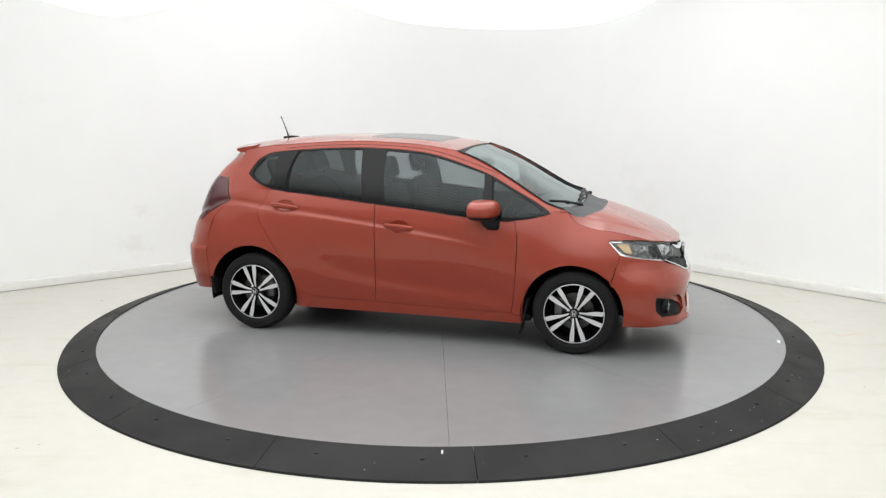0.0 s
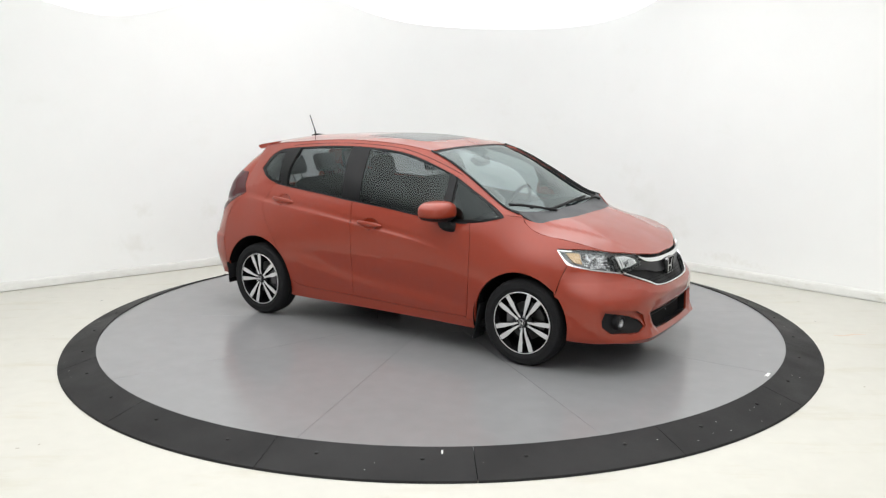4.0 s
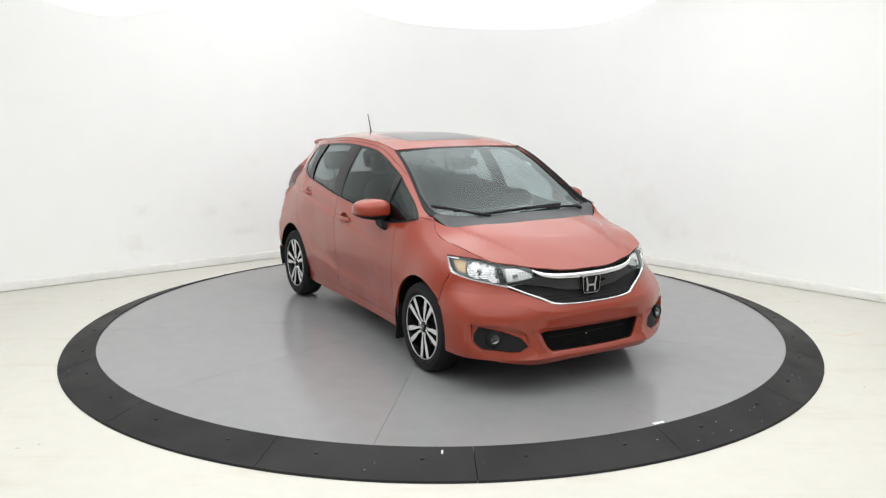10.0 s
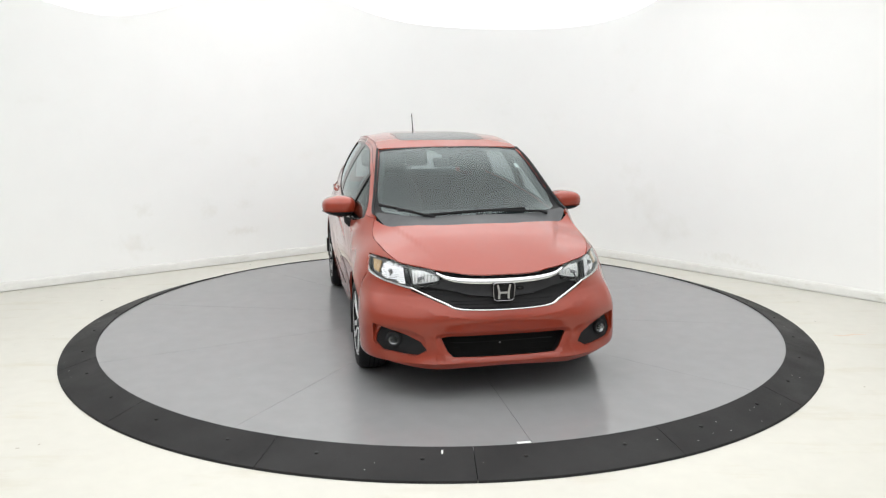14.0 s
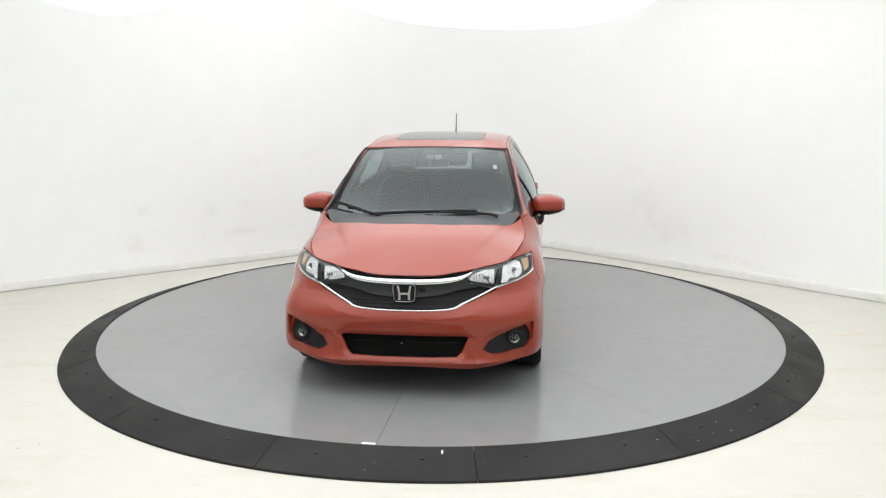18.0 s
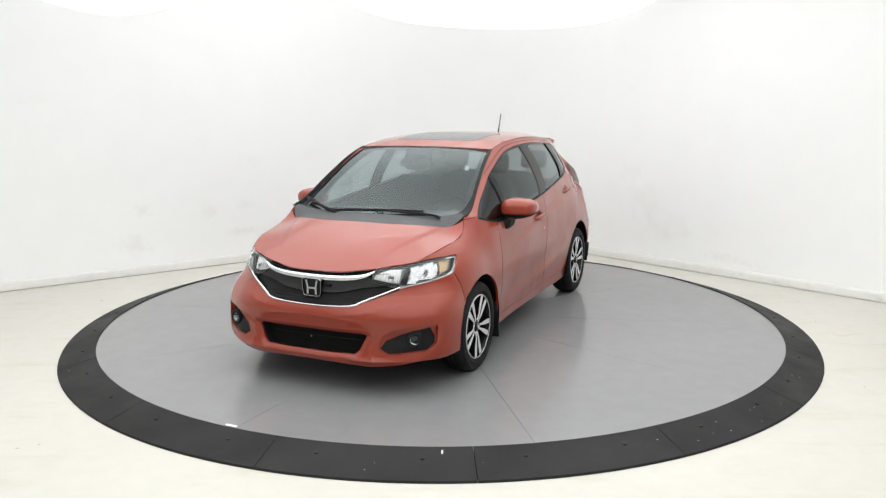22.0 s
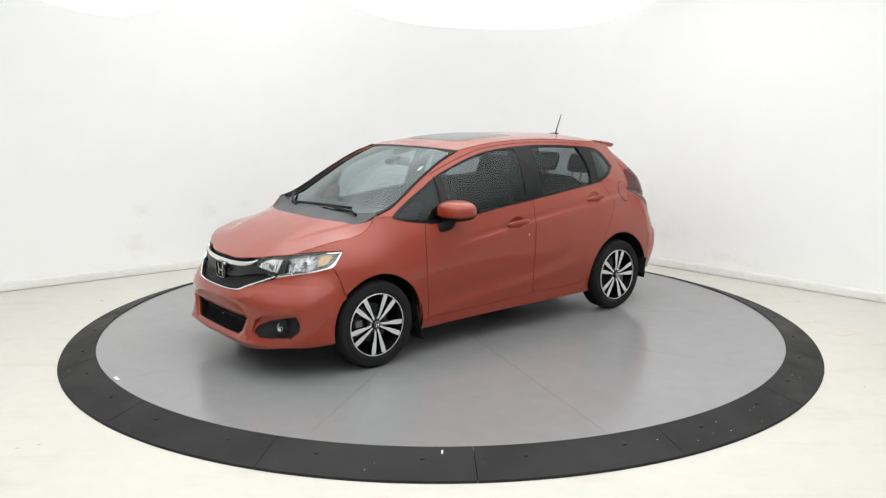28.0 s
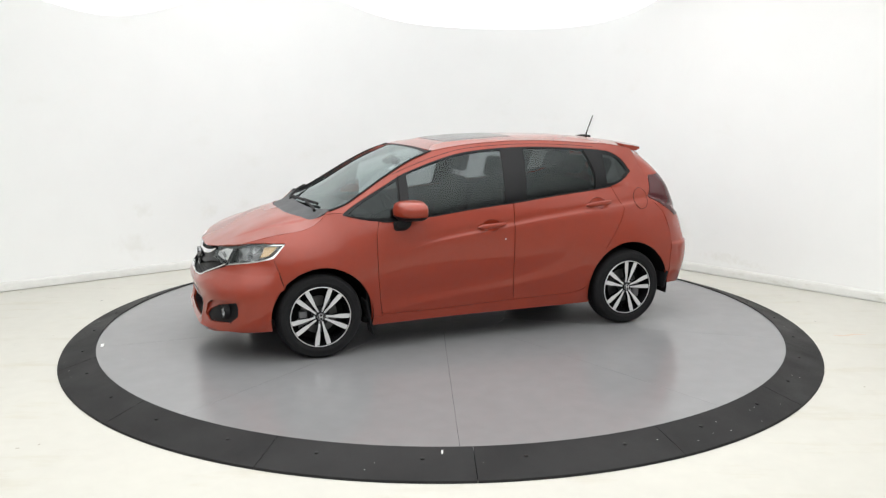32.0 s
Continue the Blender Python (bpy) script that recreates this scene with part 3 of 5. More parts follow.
SC_X, SC_Z = np.array(spline([(-0.85, 0.57), (-0.70, 0.535), (-0.35, 0.468), (-0.08, 0.438), (0.36, 0.398), (0.80, 0.340), (0.9, 0.325)], 0.01)).T


def smooth01(v):
    v = np.clip(v, 0, 1)
    return v * v * (3 - 2 * v)


def side_y(X):
    """Half-width of the body at (x, z): sculpted doors below the belt, a ruled, slightly bowed window band above it."""
    X = np.atleast_2d(np.asarray(X, float))
    x, z = X[:, 0], X[:, 1]
    zb, zr, yr = np.interp(x, BX_, BZ_), np.interp(x, RX, RZ), np.interp(x, RX, RY)
    yb = low_y(np.stack([x, zb], 1))
    s = np.clip((z - zb) / np.maximum(zr - zb, 0.02), 0, 1.3)
    up = yb + (yr - yb) * s ** (1.0 + 0.5 * smooth01((x + 1.38) / 0.25))
    lo = low_y(X)
    # shoulder crease through the door handles
    zc = np.interp(x, CR_X, CR_Z)
    fade = smooth01((x + 1.75) / 0.40) * smooth01((0.70 - x) / 0.50)
    d = z - zc
    lo = lo + fade * (0.0065 * np.exp(-(d / np.where(d > 0, 0.014, 0.075)) ** 2) - 0.0048 * np.exp(-((d - 0.034) / 0.024) ** 2))
    # scooped lower door with an upward-facing lip
    zl = np.interp(x, SC_X, SC_Z)
    fade = smooth01((x + 0.86) / 0.22) * smooth01((0.95 - x) / 0.25)
    d = z - zl
    lo = lo + fade * (0.0045 * np.exp(-((d + 0.050) / 0.040) ** 2) - 0.007 * np.exp(-((d - 0.045) / 0.080) ** 2))
    w = np.clip((1.20 - x) / 0.10, 0, 1)
    return np.where(z > zb, w * up + (1 - w) * lo, lo)


def sxyz(pts):
    """Points (x, z) of the body side as (x, y, z)."""
    y = side_y(np.array(pts))
    return [(p[0], float(v), p[1]) for p, v in zip(pts, y)]


SEAM = sxyz([(1.512, 0.525), (1.545, 0.65), (1.575, 0.735), (1.53, 0.785), (1.484, 0.832)])
SEAMTOP = sxyz([(1.55, 0.834), (1.62, 0.833), (1.70, 0.829), (1.763, 0.823)])


def side_surf(sgn):
    def f(X):
        X = np.atleast_2d(X)
        return np.stack([X[:, 0], sgn * side_y(X), X[:, 1]], 1)
    return f


def mirrored(pts, fixed=()):
    return list(pts) + [(a, -b, c) for a, b, c in pts if b] + list(fixed)


def pinned(f, held):
    """The surface f, drawn to the held points near them."""
    H = np.array(held)
    off = H[:, 2] - f(H[:, :2])

    def g(X):
        X = np.atleast_2d(np.asarray(X, float))
        w = np.exp(-((X[:, None, :] - H[None, :, :2]) ** 2).sum(-1) / 0.06 ** 2)
        return f(X) + (w @ off) / np.maximum(w.sum(1), 1.0)
    return g


# front end: radius about the upright line x = 1, y = 0 by (angle in radians, z)
def polar(x, y, z, x0=1.0):
    dx = abs(x - x0)
    return (math.atan2(y, dx), z, math.hypot(dx, y))


def polar_set(pts, x0):
    out = []
    for x, y, z in pts:
        out.append(polar(x, y, z, x0))
        if y:
            out.append(polar(x, -y, z, x0))
    return out


# plan of the nose at each height: a rounded box about x = 1.3, with its reach, half-width and squareness
def profile(rows):
    k = np.array(spline(rows, 0.01))
    return lambda z: np.interp(z, k[:, 0], k[:, 1])


reach = profile([(0.16, 2.02), (0.20, 2.042), (0.25, 2.060), (0.31, 2.052), (0.38, 2.046), (0.44, 2.054), (0.50, 2.060), (0.55, 2.044), (0.60, 2.014), (0.66, 1.988), (0.72, 1.974), (0.77, 1.955), (0.83, 1.915), (0.90, 1.86)])
breadth = profile([(0.16, 0.835), (0.25, 0.852), (0.36, 0.858), (0.50, 0.858), (0.60, 0.850), (0.66, 0.842), (0.74, 0.822), (0.80, 0.803), (0.835, 0.792), (0.90, 0.765)])
square = profile([(0.16, 2.95), (0.30, 3.15), (0.40, 3.1), (0.50, 2.9), (0.60, 2.55), (0.66, 2.42), (0.90, 2.4)])


def nose_box(X):
    X = np.atleast_2d(np.asarray(X, float))
    a, b, n = reach(X[:, 1]) - 1.3, breadth(X[:, 1]), square(X[:, 1])
    lo, hi = np.full(len(X), 0.3), np.full(len(X), 1.4)
    for _ in range(36):
        r = (lo + hi) / 2
        out = (np.maximum(r * np.cos(X[:, 0]) - 0.3, 0) / a) ** n + (np.abs(r * np.sin(X[:, 0])) / b) ** n > 1
        lo, hi = np.where(out, lo, r), np.where(out, r, hi)
    return (lo + hi) / 2


def nz(pts):
    """Angle and height of points given as (x, y, z) on the nose."""
    return [(math.atan2(y, x - 1.0), z) for x, y, z in pts]


LG_R = [(0.19, 0.397), (0.345, 0.397), (0.372, 0.389), (0.330, 0.300), (0.300, 0.273), (0.15, 0.269)]
LG = [(0, 0.397)] + LG_R + [(0, 0.268)] + [(-a, b) for a, b in LG_R[::-1]]
FOG = [(0.726, 0.436), (0.622, 0.415), (0.561, 0.399), (0.483, 0.364), (0.446, 0.318), (0.490, 0.288), (0.560, 0.288), (0.635, 0.296), (0.700, 0.300), (0.750, 0.345), (0.752, 0.385)]
# painted recess round the fog lamp, under a sharp brow
HOLLOW = [(0.765, 0.454), (0.660, 0.451), (0.585, 0.444), (0.515, 0.429), (0.462, 0.396), (0.440, 0.318), (0.486, 0.284), (0.560, 0.284), (0.635, 0.292), (0.703, 0.296), (0.756, 0.343), (0.760, 0.390)]


def outside(X, poly):
    """Distance of points from a polygon, nothing inside it."""
    d = np.full(len(X), 9.0)
    for i in range(len(poly)):
        a, b = np.array(poly[i - 1]), np.array(poly[i])
        e = b - a
        t = np.clip(((X - a) @ e) / (e @ e + 1e-12), 0, 1)
        d = np.minimum(d, np.linalg.norm(X - a - t[:, None] * e, axis=1))
    return np.where(inside_many(X, poly), 0, d)


# ridge across the bumper that climbs towards the headlights
RIDGE = np.array(spline([(0.0, 0.502), (0.17, 0.512), (0.28, 0.524), (0.38, 0.541), (0.52, 0.574), (0.66, 0.592), (0.80, 0.600)], 0.01))


def plain_nose(X):
    X = np.atleast_2d(np.asarray(X, float))
    a, z = np.abs(X[:, 0]), X[:, 1]
    A = np.stack([a, z], 1)
    d = z - np.interp(a, RIDGE[:, 0], RIDGE[:, 1])
    ridge = 0.0065 * smooth01((0.76 - a) / 0.35) * np.exp(-np.abs(d) / np.where(d > 0, 0.045, 0.030))
    mouth = 0.016 * smooth01(1 - outside(A, LG) / 0.030)
    # chin lip that reaches furthest below the outer corners of the intake
    e = z - 0.240
    lip = (0.009 + 0.015 * np.exp(-((a - 0.40) / 0.13) ** 2)) * smooth01((0.95 - a) / 0.3) * np.exp(-np.abs(e) / np.where(e > 0, 0.022, 0.030))
    # proud strut between the intake and the fog lamp
    strut = np.full(len(A), 9.0)
    for p, q in (((0.405, 0.400), (0.385, 0.310)), ((0.385, 0.310), (0.405, 0.240))):
        p, q = np.array(p), np.array(q)
        k = np.clip(((A - p) @ (q - p)) / ((q - p) @ (q - p)), 0, 1)
        strut = np.minimum(strut, np.linalg.norm(A - p - k[:, None] * (q - p), axis=1))
    # full corners of the bumper
    corner = 0.031 * np.exp(-((a - 0.80) / np.where(a < 0.80, 0.10, 0.15)) ** 2) * smooth01((0.70 - z) / 0.14) * smooth01((z - 0.16) / 0.12)
    return nose_box(X) + ridge - mouth + lip + 0.008 * np.exp(-strut / 0.022) + corner


nose_r = pinned(plain_nose, polar_set(SEAM + SEAMTOP, 1.0))


def nose_surf(X):
    X = np.atleast_2d(X)
    r = nose_r(X)
    return np.stack([1.0 + r * np.cos(X[:, 0]), r * np.sin(X[:, 0]), X[:, 1]], 1)


def hollow_surf(X):
    """The painted floor of the fog lamp recess: deep under the brow, shallow towards the chin."""
    X = np.atleast_2d(X)
    r = nose_r(X) - 0.0015 - 0.025 * smooth01((X[:, 1] - 0.29) / 0.15)
    return np.stack([1.0 + r * np.cos(X[:, 0]), r * np.sin(X[:, 0]), X[:, 1]], 1)


def smooth_nose(X):
    """The nose without the pull of the seams, for the bright parts of the grille."""
    X = np.atleast_2d(np.asarray(X, float))
    r = nose_box(X)
    return np.stack([1.0 + r * np.cos(X[:, 0]), r * np.sin(X[:, 0]), X[:, 1]], 1)


TAIL = [(-2.0, 0, 0.5), (-1.975, 0.5, 0.5), (-1.88, 0.745, 0.5), (-1.78, 0.815, 0.5), (-1.96, 0, 0.30), (-1.86, 0.70, 0.30),
        (-1.985, 0, 0.68), (-1.87, 0.72, 0.68), (-1.75, 0.800, 0.68), (-1.92, 0, 0.86), (-1.86, 0.62, 0.86), (-1.74, 0.745, 0.86)]
TAIL2 = [(-1.84, 0, 1.08), (-1.765, 0.60, 1.08), (-1.76, 0, 1.25), (-1.67, 0.52, 1.25), (-1.62, 0, 1.40), (-1.50, 0.45, 1.40),
         (-1.62, 0.718, 1.04), (-1.70, 0.722, 1.0), (-1.66, 0.675, 1.13)]
TSEAM = sxyz([(-1.66, 0.31), (-1.665, 0.5), (-1.68, 0.68), (-1.62, 0.90), (-1.50, 1.03), (-1.54, 1.17), (-1.50, 1.28), (-1.455, 1.412)])
LEDGE = np.array(spline([(0.0, 0.800), (0.50, 0.810), (0.64, 0.838), (0.80, 0.925), (0.92, 0.980), (1.05, 0.990), (1.3, 0.990)], 0.02))
tail_r = tps(polar_set(TAIL + TAIL2 + TSEAM, -1.0), 3e-6)


def tail_raw(X):
    X = np.atleast_2d(np.asarray(X, float))
    a, z = np.abs(X[:, 0]), X[:, 1]
    # ledge under the tail lights and a step across the bumper
    d = z - np.interp(a, LEDGE[:, 0], LEDGE[:, 1])
    fold = 0.012 * np.exp(-(d / np.where(d > 0, 0.016, 0.10)) ** 2) - 0.010 * np.exp(-((d - 0.040) / 0.026) ** 2)
    e = z - 0.640
    step_ = 0.012 * np.exp(-(e / np.where(e > 0, 0.010, 0.09)) ** 2)
    return tail_r(X) + smooth01((1.20 - a) / 0.25) * (fold + step_)


tail_held = pinned(tail_raw, polar_set(sxyz(spline([(p[0], p[2]) for p in TSEAM], 0.02)), -1.0))


def tail_surf(X):
    X = np.atleast_2d(X)
    r = tail_held(X)
    return np.stack([-1.0 - r * np.cos(X[:, 0]), r * np.sin(X[:, 0]), X[:, 1]], 1)


def top_surf(f):
    def g(X):
        X = np.atleast_2d(X)
        return np.stack([X[:, 0], X[:, 1], f(X)], 1)
    return g


HOODGAP = sxyz([(1.19, 1.012), (1.205, 0.985), (1.245, 0.955), (1.326, 0.917), (1.487, 0.890), (1.645, 0.858), (1.763, 0.823)])
HOODMID = [(1.955, 0, 0.764), (1.945, 0.2, 0.768), (1.88, 0.40, 0.790), (1.85, 0, 0.816), (1.7, 0, 0.880), (1.7, 0.35, 0.873), (1.55, 0, 0.934), (1.55, 0.4, 0.923), (1.40, 0, 0.980), (1.38, 0.4, 0.972),
           (1.30, 0.55, 0.968), (1.5, 0.58, 0.907), (1.68, 0.52, 0.860), (1.22, 0.60, 1.00), (1.22, 0.3, 1.020), (1.24, 0, 1.024), (1.8, 0.45, 0.826)]
hood_z = tps(mirrored(HOODGAP + HOODMID), 8e-5)


def bonnet_z(X):
    """The bonnet with a raised middle between two soft creases."""
    X = np.atleast_2d(np.asarray(X, float))
    edge = np.interp(X[:, 0], [1.20, 1.45, 1.75, 1.95], [0.60, 0.52, 0.40, 0.34])
    return hood_z(X) + 0.007 * smooth01((edge - np.abs(X[:, 1])) / 0.045 + 0.5) * smooth01((1.95 - X[:, 0]) / 0.5)


hood_surf = top_surf(bonnet_z)
SCREENPTS = [(1.26, 0, 1.00), (1.22, 0.35, 1.012),
             (1.0, 0, 1.124), (1.0, 0.35, 1.116), (0.7, 0, 1.296), (0.7, 0.35, 1.288), (0.345, 0, 1.442), (0.345, 0.3, 1.440), (1.20, 0.60, 1.015)]
# the glass lies a little below its pillars
screen_surf = top_surf(tps(mirrored([(x, y - 0.004, z - d) for (x, z, y), d in zip(RAIL[:6], (0.012, 0.018, 0.019, 0.018, 0.014, 0.006))] + SCREENPTS), 3e-6))
ROOFPTS = [(x, y, z) for x, z, y in RAIL[5:]] + [(0.345, 0, 1.442), (0.345, 0.3, 1.440), (0.1, 0, 1.493), (0.1, 0.35, 1.488), (-0.2, 0, 1.515), (-0.2, 0.35, 1.511), (-0.6, 0, 1.521),
                                                (-0.6, 0.35, 1.516), (-1.0, 0, 1.511), (-1.0, 0.35, 1.503), (-1.4, 0, 1.472), (-1.4, 0.3, 1.460), (-1.62, 0, 1.435), (-1.60, 0.35, 1.425)]
roof_surf = top_surf(tps(mirrored(ROOFPTS), 6e-5))

# --- side panels ---
ARCH_F = [(1.251 + 0.360 * math.cos(a), 0.302 + 0.356 * math.sin(a)) for a in np.linspace(radians(-14), radians(194), 36)]
ARCH_R = [(-1.274 + 0.366 * math.cos(a), 0.318 + 0.362 * math.sin(a)) for a in np.linspace(radians(-17), radians(184), 36)]
BELTLINE = [(0.686, 0.950), (0.35, 0.981), (0.13, 1.007), (-0.09, 1.027), (-0.317, 1.046), (-0.546, 1.069), (-0.78, 1.088), (-1.0, 1.104), (-1.15, 1.122)]
DLO = spline([(1.072, 1.006), (0.90, 0.966)] + BELTLINE + [(-1.27, 1.162), (-1.375, 1.215)], 0.05)[:-1] + spline([(-1.385, 1.228), (-1.36, 1.275), (-1.31, 1.337), (-1.21, 1.389), (-1.08, 1.409), (-0.956, 1.420),
      (-0.695, 1.438), (-0.46, 1.446), (-0.183, 1.440), (0.086, 1.416), (0.307, 1.366), (0.523, 1.297), (0.62, 1.258), (0.75, 1.190), (0.95, 1.085), (1.06, 1.022)], 0.05)
FRONT_EDGE = [(0.820, 0.953), (0.838, 0.88), (0.845, 0.80), (0.842, 0.593), (0.824, 0.382), (0.809, 0.278)]
BGAP = [(-0.247, 0.290), (-0.240, 0.443), (-0.236, 0.662), (-0.239, 0.878), (-0.243, 1.042)]
REAR_EDGE = [(-0.74, 0.300), (-0.86, 0.325), (-0.935, 0.42), (-0.985, 0.53), (-1.03, 0.616), (-1.117, 0.747), (-1.205, 0.878), (-1.236, 0.944), (-1.203, 1.012), (-1.15, 1.12)]
belt_f = [p for p in BELTLINE if -0.24 < p[0] < 0.81]
belt_r = [p for p in BELTLINE if -1.15 < p[0] < -0.25]
FDOOR = [(0.812, 1.0)] + spline(FRONT_EDGE, 0.06) + [(0.362, 0.272)] + spline(BGAP, 0.08) + [(x, z + 0.035) for x, z in belt_f[::-1]]
RDOOR = spline(BGAP[::-1], 0.08) + spline(REAR_EDGE, 0.05) + [(-1.13, 1.16)] + [(x, z + 0.035) for x, z in belt_r[::-1]]
G_TRI = [(1.035, 1.010), (0.90, 0.982), (0.672, 0.972), (0.645, 1.220), (0.66, 1.222), (0.75, 1.176), (0.95, 1.069)]
G_FRONT = spline([(0.590, 0.972), (0.35, 0.990), (-0.09, 1.037), (-0.165, 1.043)], 0.1) + spline([(-0.175, 1.06), (-0.215, 1.425)], 0.1) + spline([(-0.183, 1.428), (0.086, 1.404), (0.307, 1.354), (0.50, 1.296), (0.565, 1.272)], 0.1)
G_REAR = spline([(-0.355, 1.058), (-0.546, 1.078), (-0.78, 1.098), (-0.985, 1.112)], 0.1) + spline([(-0.995, 1.125), (-1.0, 1.20), (-0.985, 1.29), (-0.945, 1.410)], 0.06) + [(-0.695, 1.427), (-0.46, 1.435), (-0.408, 1.434)]
G_QUARTER = spline([(-1.115, 1.145), (-1.20, 1.155), (-1.285, 1.19), (-1.345, 1.232)], 0.05) + spline([(-1.325, 1.275), (-1.28, 1.33), (-1.20, 1.368), (-1.13, 1.375)], 0.05)
FENDER_CUT = [(0.72, 0.15), (1.9, 0.15), (1.9, 1.0), (1.19, 1.013), (1.085, 1.02), (1.0, 1.01), (0.72, 0.99)]
TOPLINE = [(x, z) for x, z, y in RAIL]
SIDE = (spline([(1.763, 0.823), (1.645, 0.858), (1.487, 0.890), (1.326, 0.917), (1.245, 0.955), (1.205, 0.985), (1.19, 1.012)], 0.05) + spline(TOPLINE, 0.05)
        + spline([(-1.50, 1.28), (-1.54, 1.17), (-1.50, 1.03)], 0.05) + spline([(-1.62, 0.90), (-1.68, 0.68), (-1.665, 0.5), (-1.66, 0.31)], 0.05)
        + ARCH_R[::-1] + [(-0.9, 0.205), (0, 0.205), (0.88, 0.20)] + [p for p in ARCH_F[::-1] if p[0] < 1.51 or p[1] > 0.53] + [(1.512, 0.525), (1.545, 0.65), (1.575, 0.735), (1.53, 0.785), (1.484, 0.832), (1.55, 0.834), (1.62, 0.833), (1.70, 0.829)])
ROCKER = [(-1.02, 0.10), (-1.02, 0.52), (-0.965, 0.50), (-0.92, 0.42), (-0.86, 0.335), (-0.25, 0.32), (0.36, 0.30), (0.80, 0.29), (0.809, 0.262), (0.95, 0.258), (0.95, 0.10)]

for sgn in (-1, 1):
    surf = side_surf(sgn)
    fl = sgn > 0      # outward normal
    cup_at = {"front_door": (-0.045, 0.882), "rear_door": (-0.995, 0.998)}
    cups = [("cup_" + k, [(x + 0.072 * math.cos(a), z + 0.043 * math.sin(a)) for a in np.linspace(0, 2 * math.pi, 24, endpoint=False)]) for k, (x, z) in cup_at.items()]
    regions = cups + [("tri", G_TRI), ("front_glass", G_FRONT), ("rear_glass", G_REAR), ("quarter", G_QUARTER), ("trim", DLO), ("front_door", FDOOR), ("rear_door", RDOOR), ("rocker", ROCKER), ("fender", FENDER_CUT)]
    ridge = [(x, float(np.interp(x, CR_X, CR_Z))) for x in np.linspace(-1.44, 0.66, 13)]
    got = sheet(surf, SIDE, regions, 0.019, [[(x, z + o) for x, z in ridge] for o in (0.0, 0.010, 0.020, 0.034, 0.050, -0.012)])
    made = {}
    for key, name, material, gap, lab in (("front_door", "front_door", PAINT, 0.0025, ""), ("rear_door", "rear_door", PAINT, 0.0025, ""), ("fender", "front_fender", PAINT, 0.002, ""),
                                          ("rest", "body_side", PAINT, 0.001, ""), ("rocker", "side_sill", PAINT, 0.001, ""), ("trim", "window_surround", GLOSSBLACK, 0.0, "gloss black window surround and pillar trim")):
        made[key] = part(name, skin(bmesh.new(), surf, *got[key], gap, 0.016, -0.003 if key == "trim" else 0.0, fl), material, car, lab)
    for key, name, material, owner in (("tri", "fixed_quarter_pane", DARKPANE, car), ("front_glass", "door_window", SIDEGLASS, made["front_door"]), ("rear_glass", "door_window", PRIVACY, made["rear_door"]),
                                       ("quarter", "rear_quarter_pane", DARKPANE, car)):
        ob = part(name, skin(bmesh.new(), surf, *got[key], 0.0, 0.0, -0.006, fl), material, owner, "dark tinted window glass")
    for k, (cx, cz) in cup_at.items():
        V, F = sheet(surf, dict(cups)["cup_" + k], [], 0.012)["rest"]
        bm = skin(bmesh.new(), surf, V, F, 0.0, 0.0, 0.0, fl)
        for v in bm.verts:
            d = math.hypot((v.co.x - cx) / 0.072, (v.co.z - cz) / 0.043)
            v[bm.verts.layers.float_vector["bent"]] = (0, 0, 0)
            v.co.y -= sgn * 0.009 * max(0, 1 - d * d) ** 0.8
        part("handle_recess", bm, PAINT, made[k])
    # dark inner shell behind the gaps and cabin lining below the windows
    shell = [p for p in SIDE]
    got2 = sheet(surf, SIDE, [("open", DLO)], 0.09)
    part("inner_panel", skin(bmesh.new(), surf, *got2["rest"], 0.0, 0.0, -0.034, fl), DARK, car)
    trim_in = [(0.9, 0.3), (0.95, 0.95)] + BELTLINE + [(-1.35, 1.2), (-1.35, 0.75), (-1.0, 0.7), (-0.85, 0.3)]
    part("door_lining", plate(surf, trim_in, 0.1, -0.075, 0.0, fl), TRIM, car)

# --- front end ---
HL = nz([(1.478, 0.79, 0.836), (1.60, 0.76, 0.86), (1.70, 0.69, 0.86), (1.82, 0.57, 0.85), (1.90, 0.425, 0.80), (1.915, 0.386, 0.760), (1.92, 0.384, 0.704), (1.872, 0.553, 0.668), (1.82, 0.645, 0.686), (1.72, 0.735, 0.705), (1.575, 0.803, 0.738)])
HLM = [(-a, b) for a, b in HL]
UG_R = nz([(1.90, 0.43, 0.80), (1.87, 0.47, 0.76), (1.87, 0.52, 0.70), (1.872, 0.553, 0.661), (1.90, 0.47, 0.635), (1.96, 0.355, 0.590), (1.98, 0.29, 0.565), (2.0, 0.15, 0.556)])
UG = [(0.0, 0.80), ] + [(a, b) for a, b in nz([(1.945, 0.2, 0.80)])] + UG_R + [(0.0, 0.553)] + [(-a, b) for a, b in UG_R[::-1]] + [(-a, b) for a, b in nz([(1.945, 0.2, 0.80)])]
FOGM = [(-a, b) for a, b in FOG]
half = (nz([(2.03, 0.2, 0.203), (2.015, 0.42, 0.192), (1.95, 0.56, 0.208), (1.88, 0.70, 0.232), (1.60, 0.835, 0.238)]) + nz([(1.251 + 0.360 * math.cos(a), 0.848, 0.302 + 0.356 * math.sin(a)) for a in np.linspace(radians(-5), radians(36), 7)]) + nz(SEAM) + nz(SEAMTOP)
        + spline(nz([(1.763, SEAMTOP[-1][1], 0.820), (1.82, 0.56, 0.806), (1.895, 0.41, 0.789), (1.945, 0.2, 0.768)]), 0.05)[1:])
NOSEOUT = [(0, 0.208)] + half + [(0, 0.764)] + [(-a, b) for a, b in half[::-1]]
